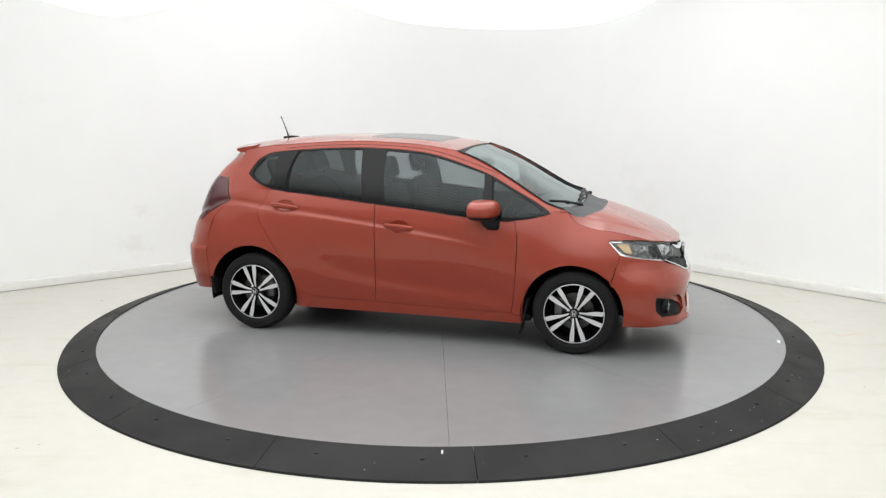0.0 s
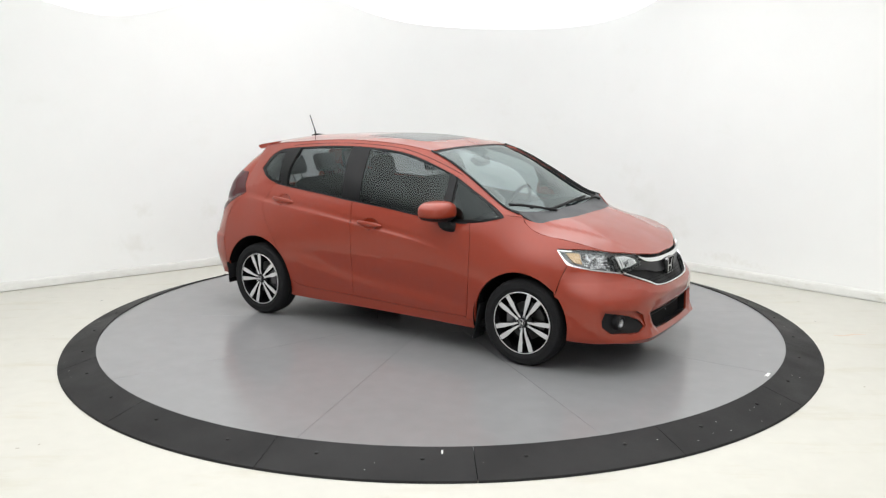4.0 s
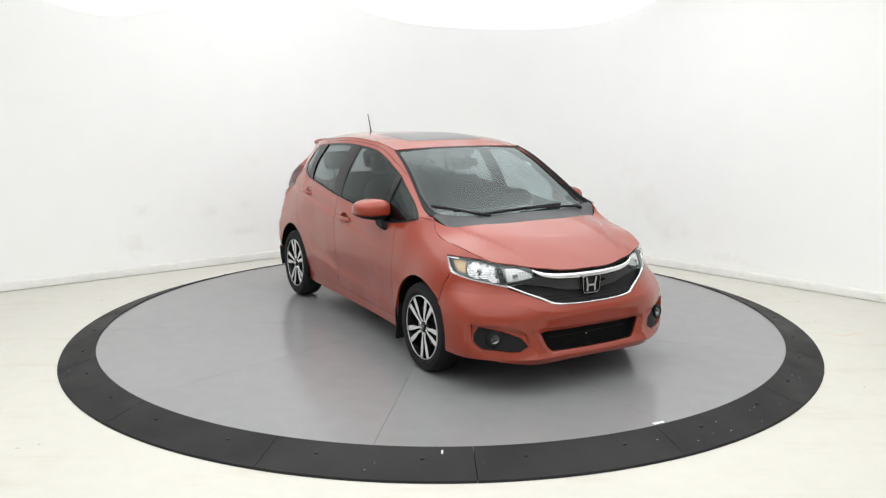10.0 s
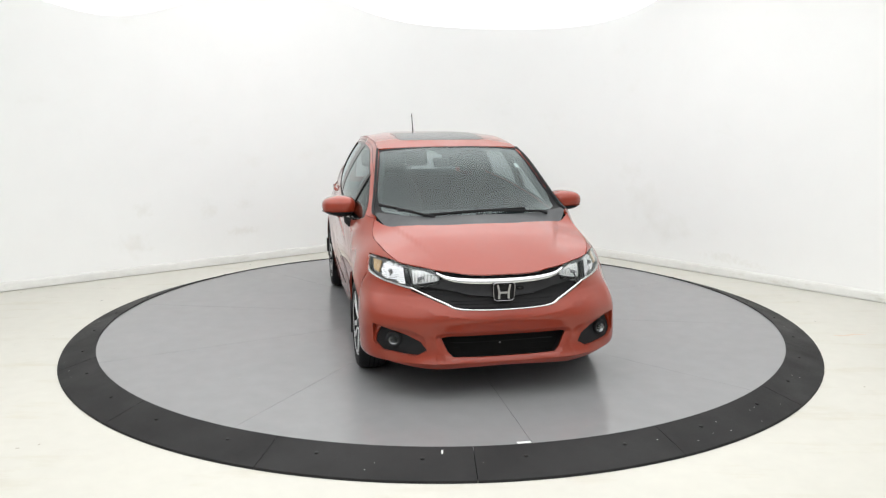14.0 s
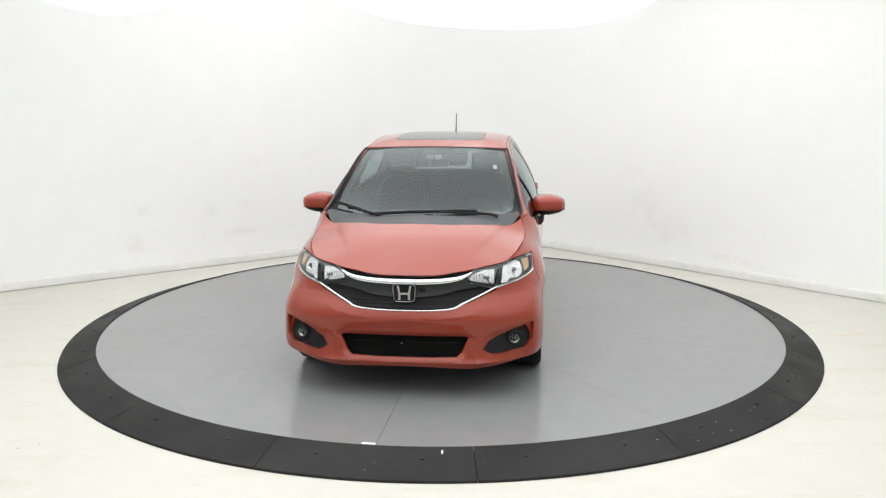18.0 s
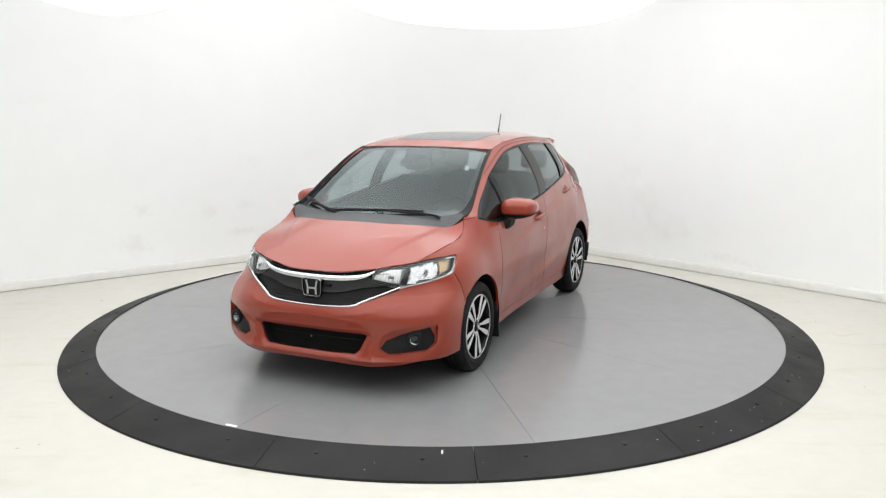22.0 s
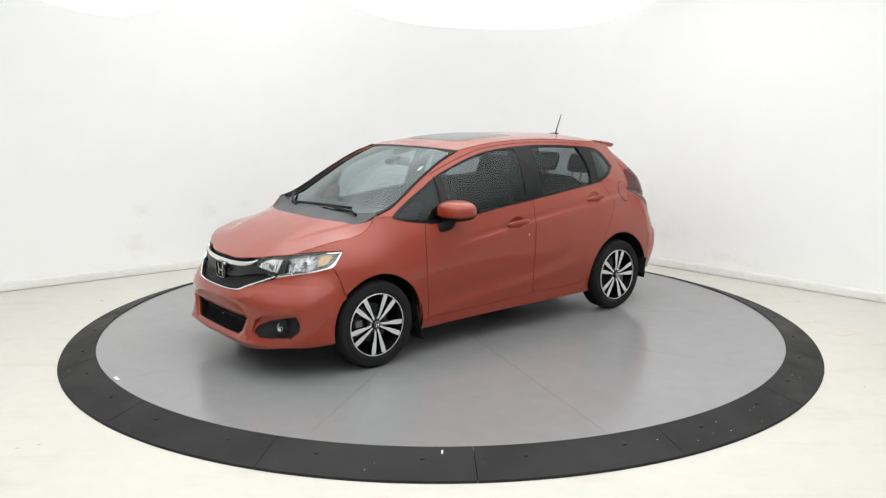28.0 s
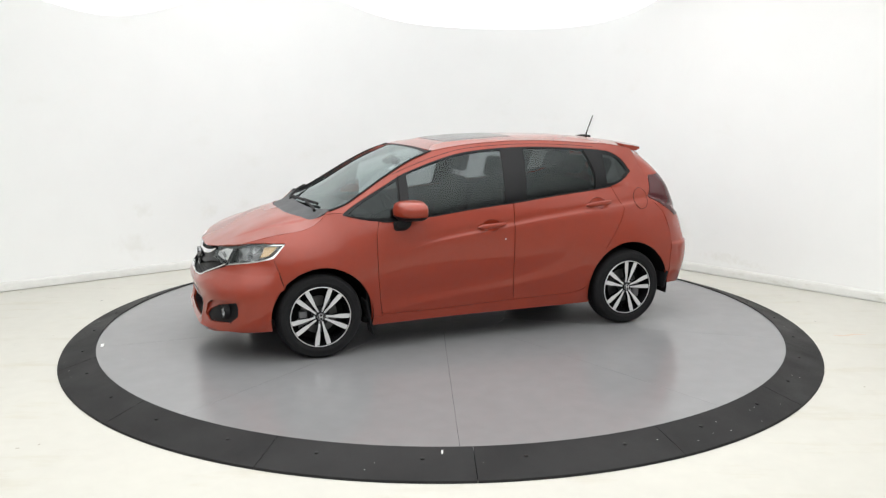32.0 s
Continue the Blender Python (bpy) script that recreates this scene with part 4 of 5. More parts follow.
got = sheet(nose_surf, NOSEOUT, [("hl", HL), ("hlm", HLM), ("ug", UG), ("lg", LG), ("fog", FOG), ("fogm", FOGM), ("hollow", HOLLOW), ("hollowm", [(-a, b) for a, b in HOLLOW])], 0.015, [[(g * a, b) for a, b in ln] for g in (-1, 1) for ln in (RIDGE[5:-8:12].tolist(), [(0.06, 0.241), (0.3, 0.241), (0.5, 0.241), (0.7, 0.241)])])
bumper = part("front_bumper", skin(bmesh.new(), nose_surf, *got["rest"], 0.0015, 0.022, 0.0, False), PAINT, car)
for key in ("hl", "hlm"):
    lamp = part("headlight", skin(bmesh.new(), nose_surf, *got[key], 0.001, 0.0, -0.045, False), HOUSING, car, "clear headlight with chrome reflectors")
    ob = part("lens", skin(bmesh.new(), nose_surf, *got[key], 0.002, 0.012, 0.001, False), CLEAR, lamp)
    ob.visible_shadow = False
grille = part("grille", skin(bmesh.new(), nose_surf, *got["ug"], 0.0, 0.0, -0.028, False), BLACK, car, "black upper grille with chrome surround")
part("lower_grille", skin(bmesh.new(), nose_surf, *got["lg"], 0.0, 0.0, -0.06, False), BLACK, car, "black lower air intake")


def throat(name, poly, top, low, material, owner):
    """The dark wall round an opening of the nose, between two depths."""
    bm = bmesh.new()
    rows = []
    for q in dense(poly, 0.03):
        p = nose_surf([q])[0]
        h = 1e-3
        n = np.cross(nose_surf([(q[0] + h, q[1])])[0] - p, nose_surf([(q[0], q[1] + h)])[0] - p)
        n /= np.linalg.norm(n)
        rows.append((bm.verts.new(p + top * n), bm.verts.new(p + low * n)))
    for u, v in zip(rows, rows[1:] + rows[:1]):
        bm.faces.new((u[0], v[0], v[1], u[1]))
    return part(name, bm, material, owner)


for sg in (-1, 1):
    edge = [(sg * a, min(b, float(np.interp(a, [0.40, 0.69, 0.95, 1.03], [0.776, 0.818, 0.834, 0.836])))) for a, b in HL]
    throat("lamp_rim", edge, -0.012, -0.046, HOUSING, [o for o in car.children if o.name.startswith("headlight")][0 if sg > 0 else 1])
throat("intake_throat", LG, -0.014, -0.062, BLACK, car)
throat("grille_throat", [(a, min(b, 0.760)) for a, b in UG], -0.012, -0.032, BLACK, grille)
for key in ("hollow", "hollowm"):
    part("fog_lamp_surround", skin(bmesh.new(), hollow_surf, *got[key], 0.0, 0.02, 0.0, False), PAINT, bumper)
for key in ("fog", "fogm"):
    part("fog_lamp_bezel", skin(bmesh.new(), hollow_surf, *got[key], 0.0, 0.0, -0.012, False), BLACK, car, "black plastic fog lamp recess")

# --- bonnet, cowl, windscreen, roof ---
hb = spline([(x, y) for x, y, z in HOODGAP], 0.04)
hf = spline([(1.763, SEAMTOP[-1][1]), (1.815, 0.55), (1.886, 0.40), (1.954, 0.2), (1.968, 0)], 0.05)
hr = spline([(1.400, 0), (1.382, 0.3), (1.315, 0.52), (1.25, 0.628), (1.198, 0.664)], 0.05)
HOOD = hr[:-1] + hb + hf[1:-1]
HOOD = HOOD + [(1.968, 0)] + [(x, -y) for x, y in HOOD[::-1] if y > 0]
part("bonnet", plate(hood_surf, HOOD, 0.02, 0.0, 0.008, False, 0.0035), PAINT, car)
COWL = hr[:-1] + [(1.19, 0.668)] + spline([(1.16, 0.680), (1.145, 0.66), (1.195, 0.5), (1.23, 0.25), (1.245, 0)], 0.05)
COWL = COWL + [(x, -y) for x, y in COWL[::-1] if y > 0]
part("cowl_panel", plate(hood_surf, COWL, 0.035, -0.004, 0.02, False), GREYCOWL, car, "grey plastic cowl below the windscreen")
wr = spline([(x, y) for x, z, y in RAIL[:6]], 0.05)
WS = [(1.25, 0)] + spline([(1.235, 0.25), (1.20, 0.5), (1.155, 0.66), (1.135, 0.683)], 0.05) + wr[2:] + [(0.338, 0.3), (0.335, 0)]
WS = WS + [(x, -y) for x, y in WS[::-1] if y > 0]
WIN = [(1.228, 0)] + [(1.214, 0.25), (1.178, 0.5), (1.125, 0.595), (1.065, 0.625)] + [(x - 0.004, y - 0.022) for x, y in wr[5:-1]] + [(0.372, 0.52), (0.365, 0.3), (0.36, 0)]
WIN = WIN + [(x, -y) for x, y in WIN[::-1] if y > 0]
got = sheet(screen_surf, WS, [("clear", WIN)], 0.05)
screen = part("windscreen", skin(bmesh.new(), screen_surf, *got["clear"], 0.0, 0.0, -0.002, False), SCREEN, car, "clear windscreen glass")
part("black_border", skin(bmesh.new(), screen_surf, *got["rest"], 0.0, 0.006, -0.002, False), FRIT, screen)
rr = spline([(x, y) for x, z, y in RAIL[5:]], 0.05)
ROOF = [(0.335, 0), (0.338, 0.3)] + rr + [(-1.56, 0.42), (-1.62, 0.2), (-1.63, 0)]
ROOF = ROOF + [(x, -y) for x, y in ROOF[::-1] if y > 0]
SUN = [(0.135, 0), (0.13, 0.30), (0.11, 0.34), (0.075, 0.355), (-0.40, 0.355), (-0.43, 0.345), (-0.445, 0.31), (-0.45, 0)]
SUN = SUN + [(x, -y) for x, y in SUN[::-1] if y > 0]
got = sheet(roof_surf, ROOF, [("sun", SUN)], 0.05)
roof = part("roof", skin(bmesh.new(), roof_surf, *got["rest"], 0.002, 0.012, 0.0, False), PAINT, car)
part("sunroof_glass", skin(bmesh.new(), roof_surf, *got["sun"], 0.003, 0.01, 0.001, False), SUNGLASS, roof, "dark glass sunroof panel")
part("headliner", plate(roof_surf, [(x * 0.97, y * 0.97) for x, y in ROOF], 0.12, -0.035, 0.0, False), LINER, car)

# --- rear end ---
def tz(pts):
    return [(math.atan2(y, -1.0 - x), z) for x, y, z in pts]


half = tz([(-1.95, 0.3, 0.28), (-1.86, 0.68, 0.29)]) + tz(TSEAM[:1]) + spline(tz(TSEAM[1:]), 0.06) + tz([(-1.55, 0.40, 1.425), (-1.61, 0.2, 1.435)])
TAILOUT = [(0, 0.28)] + half + [(0, 1.435)] + [(-a, b) for a, b in half[::-1]]
TL = tz([(-1.605, 0.665, 1.19), (-1.512, 0.722, 1.03), (-1.52, 0.725, 1.01), (-1.75, 0.735, 0.86), (-1.82, 0.64, 0.87), (-1.76, 0.57, 1.08), (-1.68, 0.57, 1.2)])
TG = tz([(-1.78, 0.50, 1.02), (-1.60, 0.48, 1.36)])
RW = [(0, 1.00), (TG[0][0], 1.02), (TG[1][0], 1.35), (0, 1.38), (-TG[1][0], 1.35), (-TG[0][0], 1.02)]
got = sheet(tail_surf, TAILOUT, [("tl", TL), ("tlm", [(-a, b) for a, b in TL]), ("rw", RW)], 0.022)
part("tailgate", skin(bmesh.new(), tail_surf, *got["rest"], 0.001, 0.016, 0.0, True), PAINT, car)
for key in ("tl", "tlm"):
    part("tail_light", skin(bmesh.new(), tail_surf, *got[key], 0.002, 0.014, 0.003, True), TAILRED, car, "dark red tail light lens")
rw = part("rear_window", skin(bmesh.new(), tail_surf, *got["rw"], 0.0, 0.0, -0.003, True), PRIVACY, car, "dark tinted window glass")
part("tailgate_lining", plate(tail_surf, [(a * 0.97, min(b, 0.99)) for a, b in TAILOUT], 0.1, -0.05, 0.0, True), TRIM, car)


# --- wheels ---
def wheel(x, sgn, phase):
    """phase: degrees by which the first pair of spokes leans clockwise from upright, seen from outside."""
    w = new("wheel")
    w.parent = car
    w.matrix_basis = Matrix.Translation((x, sgn * 0.838, 0.305)) @ pose(0, 0, 0, -90 * sgn, 0, 0)   # local z points outwards
    tagged(w, "black tyre on a two-tone alloy wheel")
    bm = bmesh.new()
    prof = [(0.207, -0.165), (0.222, -0.172), (0.262, -0.182), (0.288, -0.178), (0.300, -0.160), (0.3045, -0.13), (0.305, -0.10), (0.305, -0.07), (0.3045, -0.045), (0.300, -0.020),
            (0.291, -0.006), (0.283, 0.000), (0.281, 0.0025), (0.268, 0.004), (0.250, 0.003), (0.247, 0.0045), (0.232, 0.000), (0.222, -0.006), (0.214, -0.012), (0.207, -0.020)]
    lathe(bm, prof, 72)
    part("tyre", bm, RUBBER, w)
    bm = bmesh.new()
    for r in (0.3049, ):
        for h in (-0.125, -0.095, -0.065):
            lathe(bm, [(r + 0.0012, h - 0.003), (r + 0.0012, h + 0.003)], 72)
    part("tread_groove", bm, DARK, w)
    rim = bmesh.new()
    lathe(rim, [(0.2165, -0.012), (0.2170, -0.004), (0.2145, -0.0015), (0.2118, -0.002), (0.2112, -0.004)], 72)
    rim = part("rim_lip", rim, SILVER, w, "bright machined rim lip")
    bm = bmesh.new()
    lathe(bm, [(0.2114, -0.0042), (0.2085, -0.012), (0.204, -0.03), (0.196, -0.06), (0.190, -0.15)], 60)
    part("rim_barrel", bm, GLOSSBLACK, w)
    bm = bmesh.new()
    lathe(bm, [(0.0001, -0.085), (0.135, -0.085), (0.135, -0.100), (0.0001, -0.100)], 48)
    part("brake_disc", bm, DISC, w, "steel brake disc")
    bm = bmesh.new()
    box(bm, (0.115 if sgn * (1 if x > 0 else -1) > 0 else -0.115, 0.03, -0.075), (0.06, 0.14, 0.05), 0.012)
    part("brake_caliper", bm, LAMPGREY, w, "grey brake caliper")
    bm = bmesh.new()
    lathe(bm, [(0.0001, -0.098), (0.19, -0.135), (0.19, -0.15)], 40)
    part("wheel_back", bm, DARK, w)
    for k in range(10):
        pair, which = divmod(k, 2)
        up = radians(phase) + pair * radians(72)      # clockwise from upright, seen from outside
        lean = (-1 if which else 1) * radians(11.3)
        tang = -1 if which else 1
        bmb, bmf = bmesh.new(), bmesh.new()
        rows_b, rows_f = [], []
        for r, half, off, h in ((0.030, 0.006, 0.010, -0.022), (0.055, 0.0068, 0.0128, -0.016), (0.085, 0.0085, 0.018, -0.011), (0.115, 0.0122, 0.0245, -0.011), (0.145, 0.0160, 0.0305, -0.010),
                                (0.172, 0.0168, 0.0360, -0.009), (0.195, 0.0166, 0.0400, -0.008), (0.2095, 0.0160, 0.0425, -0.008)):
            rad, tan = Vector((math.sin(up), math.cos(up), 0)), Vector((math.cos(up), -math.sin(up), 0))
            if sgn > 0:       # the left wheels' local axes point to the rear and down
                rad, tan = -rad, -tan
            c = rad * math.sqrt(max(r * r - off * off, 0)) + tan * (tang * off) + Vector((0, 0, h))
            e = tan * half
            d = Vector((0, 0, -0.030))
            i = Vector((0, 0, -0.003))
            rows_b.append([bmb.verts.new(p) for p in (c - e + i, c + e + i, c + e * 1.25 + d, c - e * 1.25 + d)])
            rows_f.append([bmf.verts.new(p) for p in (c - e * 0.94, c + e * 0.94, c + e + i, c - e + i)])
        for rows, b in ((rows_b, bmb), (rows_f, bmf)):
            for u, v in zip(rows, rows[1:]):
                for i in range(4):
                    j = (i + 1) % 4
                    b.faces.new((u[i], u[j], v[j], v[i]))
            b.faces.new(rows[0]), b.faces.new(rows[-1][::-1])
        sp = part("spoke", bmb, GLOSSBLACK, w)
        part("spoke_face", bmf, SILVER, sp, "bright machined spoke face")
    bm = bmesh.new()
    lathe(bm, [(0.0001, -0.004), (0.020, -0.0045), (0.026, -0.007), (0.030, -0.012), (0.036, -0.020), (0.068, -0.026), (0.072, -0.05), (0.0001, -0.05)], 40)
    part("hub", bm, GLOSSBLACK, w)
    bm = bmesh.new()
    lathe(bm, [(0.019, -0.0042), (0.0215, -0.0030), (0.0255, -0.0052), (0.0265, -0.0085)], 32)
    part("centre_cap", bm, DARKCHROME, w, "dark chrome wheel centre cap")
    bm = bmesh.new()
    box(bm, (-0.009, 0, -0.0028), (0.005, 0.026, 0.003), 0.0006), box(bm, (0.009, 0, -0.0028), (0.005, 0.026, 0.003), 0.0006), box(bm, (0, 0, -0.0028), (0.014, 0.005, 0.003), 0.0006)
    part("emblem", bm, SILVER, w, "small silver emblem")
    for k in range(4):
        a = radians(45 + 90 * k + phase)
        bm = bmesh.new()
        lathe(bm, [(0.0001, 0.0), (0.006, 0.0), (0.0085, -0.003), (0.0095, -0.018)], 6, Matrix.Translation((0.047 * math.cos(a), 0.047 * math.sin(a), -0.013)))
        part("lug_nut", bm, CHROME, w)
    bm = bmesh.new()
    tube(bm, [(0.182, 0.05, -0.030), (0.197, 0.054, -0.012)], 0.003, 6)
    part("valve_stem", bm, RUBBER, w)
    return w


DISC = mat("brake_steel", (0.10, 0.10, 0.10), 0.45, 1.0, noise_amt=0.1)
wheel(1.265, -1, 27)
wheel(-1.265, -1, -12)
wheel(1.265, 1, 33)
wheel(-1.265, 1, 9)

# wheel housings, mud flaps and floor pan
for x, arch in ((1.251, ARCH_F), (-1.274, ARCH_R)):
    for sgn in (-1, 1):
        bm = bmesh.new()
        rows = []
        for y in (0.845, 0.60, 0.52):
            rows.append([bm.verts.new((x + (0.370 if y > 0.55 else 0.34) * math.cos(a), sgn * (y - 0.004), 0.305 + (0.372 if y > 0.55 else 0.34) * math.sin(a))) for a in np.linspace(radians(-12), radians(192), 30)])
        for u, v in zip(rows, rows[1:]):
            for i in range(29):
                bm.faces.new((u[i], u[i + 1], v[i + 1], v[i]))
        bm.faces.new(rows[-1])
        part("wheel_housing", bm, DARK, car)
        bm = bmesh.new()
        fx, fz = (0.905, 0.26) if x > 0 else (-1.625, 0.345)
        lean = 12 if x > 0 else -14
        box(bm, (fx, sgn * (0.766 if x > 0 else 0.78), fz), (0.012, 0.150, 0.27 if x > 0 else 0.14), 0.005, pose(0, 0, 0, 0, lean, 0))
        part("mud_flap", bm, BLACK, car, "black rubber mud flap behind the wheel")
bm = bmesh.new()
box(bm, (0.0, 0, 0.235), (1.9, 1.56, 0.05), 0.02)
box(bm, (0.15, 0, 0.27), (3.4, 1.02, 0.08), 0.02)
box(bm, (-1.72, 0, 0.36), (0.3, 1.3, 0.10), 0.03)
box(bm, (1.6, 0, 0.40), (0.5, 1.0, 0.25), 0.03)
box(bm, (1.77, 0, 0.243), (0.44, 1.0, 0.016), 0.004)
part("floor_pan", bm, DARK, car)
bm = bmesh.new()
tube(bm, [(-1.7, -0.45, 0.24), (-1.9, -0.45, 0.25)], 0.03, 16)
box(bm, (-1.55, -0.40, 0.26), (0.35, 0.30, 0.12), 0.04)
part("exhaust", bm, DARK, car)

# --- mirrors, handles, mouldings ---
for sgn in (-1, 1):
    surf = side_surf(sgn)
    fl = sgn > 0
    # mirror shell
    def egg(bm, zlo, zhi, grow=1.0):
        n, k = 24, 12
        c = Vector((0.585, sgn * 0.888, 1.030))
        rows = []
        for j in range(k + 1):
            b = -math.pi / 2 + math.pi * j / k
            row = []
            for i in range(n):
                a = 2 * math.pi * i / n
                cx, sx = math.cos(a), math.sin(a)
                sq = lambda v, p: math.copysign(abs(v) ** p, v)
                u = sq(math.cos(b), 0.55)
                p = Vector((0.120 * sq(cx, 0.72) * u, 0.124 * sq(sx, 0.58) * u, 0.076 * sq(math.sin(b), 0.74))) * grow
                p.x += 0.035 * (p.y * sgn / 0.115) * -0.6 + 0.01      # swept back at the outer end
                p.z *= 1 - 0.22 * max(0, p.y * sgn / 0.115)
                if p.x < -0.05:
                    p.x = -0.05 + (p.x + 0.05) * 0.45
                p.z = min(max(p.z, zlo), zhi)
                row.append(bm.verts.new(c + p))
            rows.append(row)
        for u, v in zip(rows, rows[1:]):
            for i in range(n):
                bm.faces.new((u[i], u[(i + 1) % n], v[(i + 1) % n], v[i]))
        bmesh.ops.remove_doubles(bm, verts=bm.verts[:], dist=0.0008)
    mirror = new("door_mirror")
    mirror.parent = car
    tagged(mirror, "orange door mirror on a black foot")
    bm = bmesh.new()
    egg(bm, -0.036, 0.2)
    part("shell", bm, PAINT, mirror)
    bm = bmesh.new()
    egg(bm, -0.2, -0.037, 0.985)
    part("lower_cover", bm, BLACK, mirror)
    bm = bmesh.new()
    box(bm, (0.535, sgn * 0.888, 1.035), (0.006, 0.15, 0.09), 0.003)
    part("mirror_glass", bm, CHROME, mirror)
    bm = bmesh.new()
    rows = []
    for (cx, cy, cz), (hx, hz) in (((0.672, 0.785, 0.918), (0.050, 0.034)), ((0.664, 0.822, 0.915), (0.050, 0.034)), ((0.648, 0.850, 0.935), (0.052, 0.028)), ((0.630, 0.862, 0.990), (0.054, 0.024))):
        box_ = lambda v: math.copysign(abs(v) ** 0.5, v)
        rows.append([bm.verts.new((cx + hx * box_(math.cos(a)), sgn * (cy + (0.012 if cz > 0.94 else 0) * math.sin(a)), cz + hz * box_(math.sin(a)))) for a in np.linspace(0, 2 * math.pi, 16, endpoint=False)])
    for u, v in zip(rows, rows[1:]):
        for i in range(16):
            bm.faces.new((u[i], u[(i + 1) % 16], v[(i + 1) % 16], v[i]))
    bm.faces.new(rows[0]), bm.faces.new(rows[-1][::-1])
    part("foot", bm, BLACK, mirror)
    # pull handles over scooped recesses
    doors = [o for o in car.children if o.name.startswith("front_door") or o.name.startswith("rear_door")]
    for hx, hz, tilt, owner in ((-0.050, 0.882, -3.5, "front_door"), (-1.000, 0.998, -5.5, "rear_door")):
        own = [o for o in doors if o.name.startswith(owner)][0 if sgn < 0 else 1]
        y0 = float(side_y([(hx, hz)])[0])
        rot = pose(0, 0, 0, 0, -tilt, 0)
        h = new("door_handle")
        h.parent = own
        bm = bmesh.new()
        n = 18
        rows = []
        for i in range(n + 1):
            s = i / n * 2 - 1
            hh = 0.0165 * (1 - abs(s) ** 4) ** 0.5 + 0.002
            lift = 0.030 - 0.020 * s ** 4
            c = rot @ Vector((0.118 * s, 0, 0))
            rows.append([bm.verts.new((hx + c.x, sgn * (y0 + lift - 0.004 + 0.010 * math.sin(a)), hz + c.z + hh * math.cos(a))) for a in np.linspace(0, 2 * math.pi, 12, endpoint=False)])
        for u, v in zip(rows, rows[1:]):
            for i in range(12):
                bm.faces.new((u[i], u[(i + 1) % 12], v[(i + 1) % 12], v[i]))
        bm.faces.new(rows[0]), bm.faces.new(rows[-1][::-1])
        part("grip", bm, PAINT, h)
    # belt seal and roof gutter strip, drawn along the body
    def strip(name, pts, r, material, owner, lift=0.0, label=""):
        P = surf(np.array(spline(pts, 0.05)))
        P[:, 1] += sgn * lift
        return part(name, tube(bmesh.new(), [tuple(p) for p in P], r, 6), material, owner, label)
    strip("belt_seal", [(0.80, 0.951)] + BELTLINE, 0.0045, BLACK, car)
    strip("door_frame_gap", [(0.66, 1.272), (0.523, 1.325), (0.307, 1.392), (0.086, 1.440), (-0.183, 1.462), (-0.46, 1.467), (-0.695, 1.459), (-0.956, 1.441), (-1.06, 1.428)], 0.0022, DARK, car, -0.0006)
    strip("gutter_strip", [(x, z - 0.004) for x, z in TOPLINE[5:]], 0.0012, DARK, car, 0.0)
    strip("pillar_seal", [(x, z - 0.004) for x, z in TOPLINE[:6]], 0.003, FRIT, car, -0.001)
    strip("window_divider", [(0.655, 0.955), (0.645, 1.1), (0.625, 1.262)], 0.004, DARK, car, -0.002)
    strip("rear_seal", [(-1.0, 1.106), (-1.012, 1.20), (-0.998, 1.29), (-0.955, 1.418)], 0.0045, DARK, car, -0.001)

# fuel flap on the left rear quarter
surf = side_surf(1)
bm = plate(surf, [(-1.42 + 0.068 * math.cos(a), 1.015 + 0.080 * math.sin(a)) for a in np.linspace(0, 2 * math.pi, 30, endpoint=False)], 0.02, 0.0015, 0.006, True)
part("fuel_flap", bm, PAINT, car)
ring = [(-1.42 + 0.070 * math.cos(a), 1.015 + 0.082 * math.sin(a)) for a in np.linspace(0, 2 * math.pi, 33)]
part("fuel_flap_gap", tube(bmesh.new(), [surf(np.array([q]))[0] for q in ring], 0.0022, 5), DARK, car, "dark gap round the fuel flap")

# rear spoiler over the tailgate
bm = bmesh.new()
rows = []
for i in range(17):
    s = i / 16 * 2 - 1
    y = 0.50 * s
    xe = -1.645 + 0.10 * abs(s) ** 2.5
    z = 1.437 - 0.018 * s * s
    rows.append([bm.verts.new(p) for p in ((-1.42 + 0.02 * s * s, y * 1.0, z + 0.022), (-1.54 + 0.05 * s * s, y, z + 0.010), (xe - 0.01, y, z - 0.004), (xe - 0.012, y, z - 0.018), (xe + 0.02, y, z - 0.034), (-1.50, y, z - 0.03), (-1.42, y, z - 0.02))])
for u, v in zip(rows, rows[1:]):
    for i in range(7):
        bm.faces.new((u[i], u[(i + 1) % 7], v[(i + 1) % 7], v[i]))
bm.faces.new(rows[0]), bm.faces.new(rows[-1][::-1])
part("rear_spoiler", bm, PAINT, car)

# roof aerial
aerial = new("aerial")
aerial.parent = car
tagged(aerial, "short black roof aerial on a teardrop base")
bm = bmesh.new()
rows = []
for i in range(11):
    s = i / 10
    w = 0.022 * math.sin(math.pi * (0.08 + 0.80 * s)) ** 0.7
    h = 0.018 * math.sin(math.pi * (0.03 + 0.62 * s))
    x = -1.235 - 0.145 * s
    zz = float(roof_surf([(x, 0)])[0][2])
    rows.append([bm.verts.new((x, w * math.cos(a), zz - 0.004 + (h + 0.006) * max(0, math.sin(a)))) for a in np.linspace(0, math.pi, 9)])
for u, v in zip(rows, rows[1:]):
    for i in range(8):
        bm.faces.new((u[i], u[i + 1], v[i + 1], v[i]))
part("base", bm, BLACK, aerial)
bm = bmesh.new()
tube(bm, [(-1.335, 0, 1.488), (-1.345, 0, 1.525), (-1.352, 0, 1.545), (-1.402, 0, 1.668)], [0.0075, 0.006, 0.0048, 0.0036], 8)
part("mast", bm, BLACK, aerial)

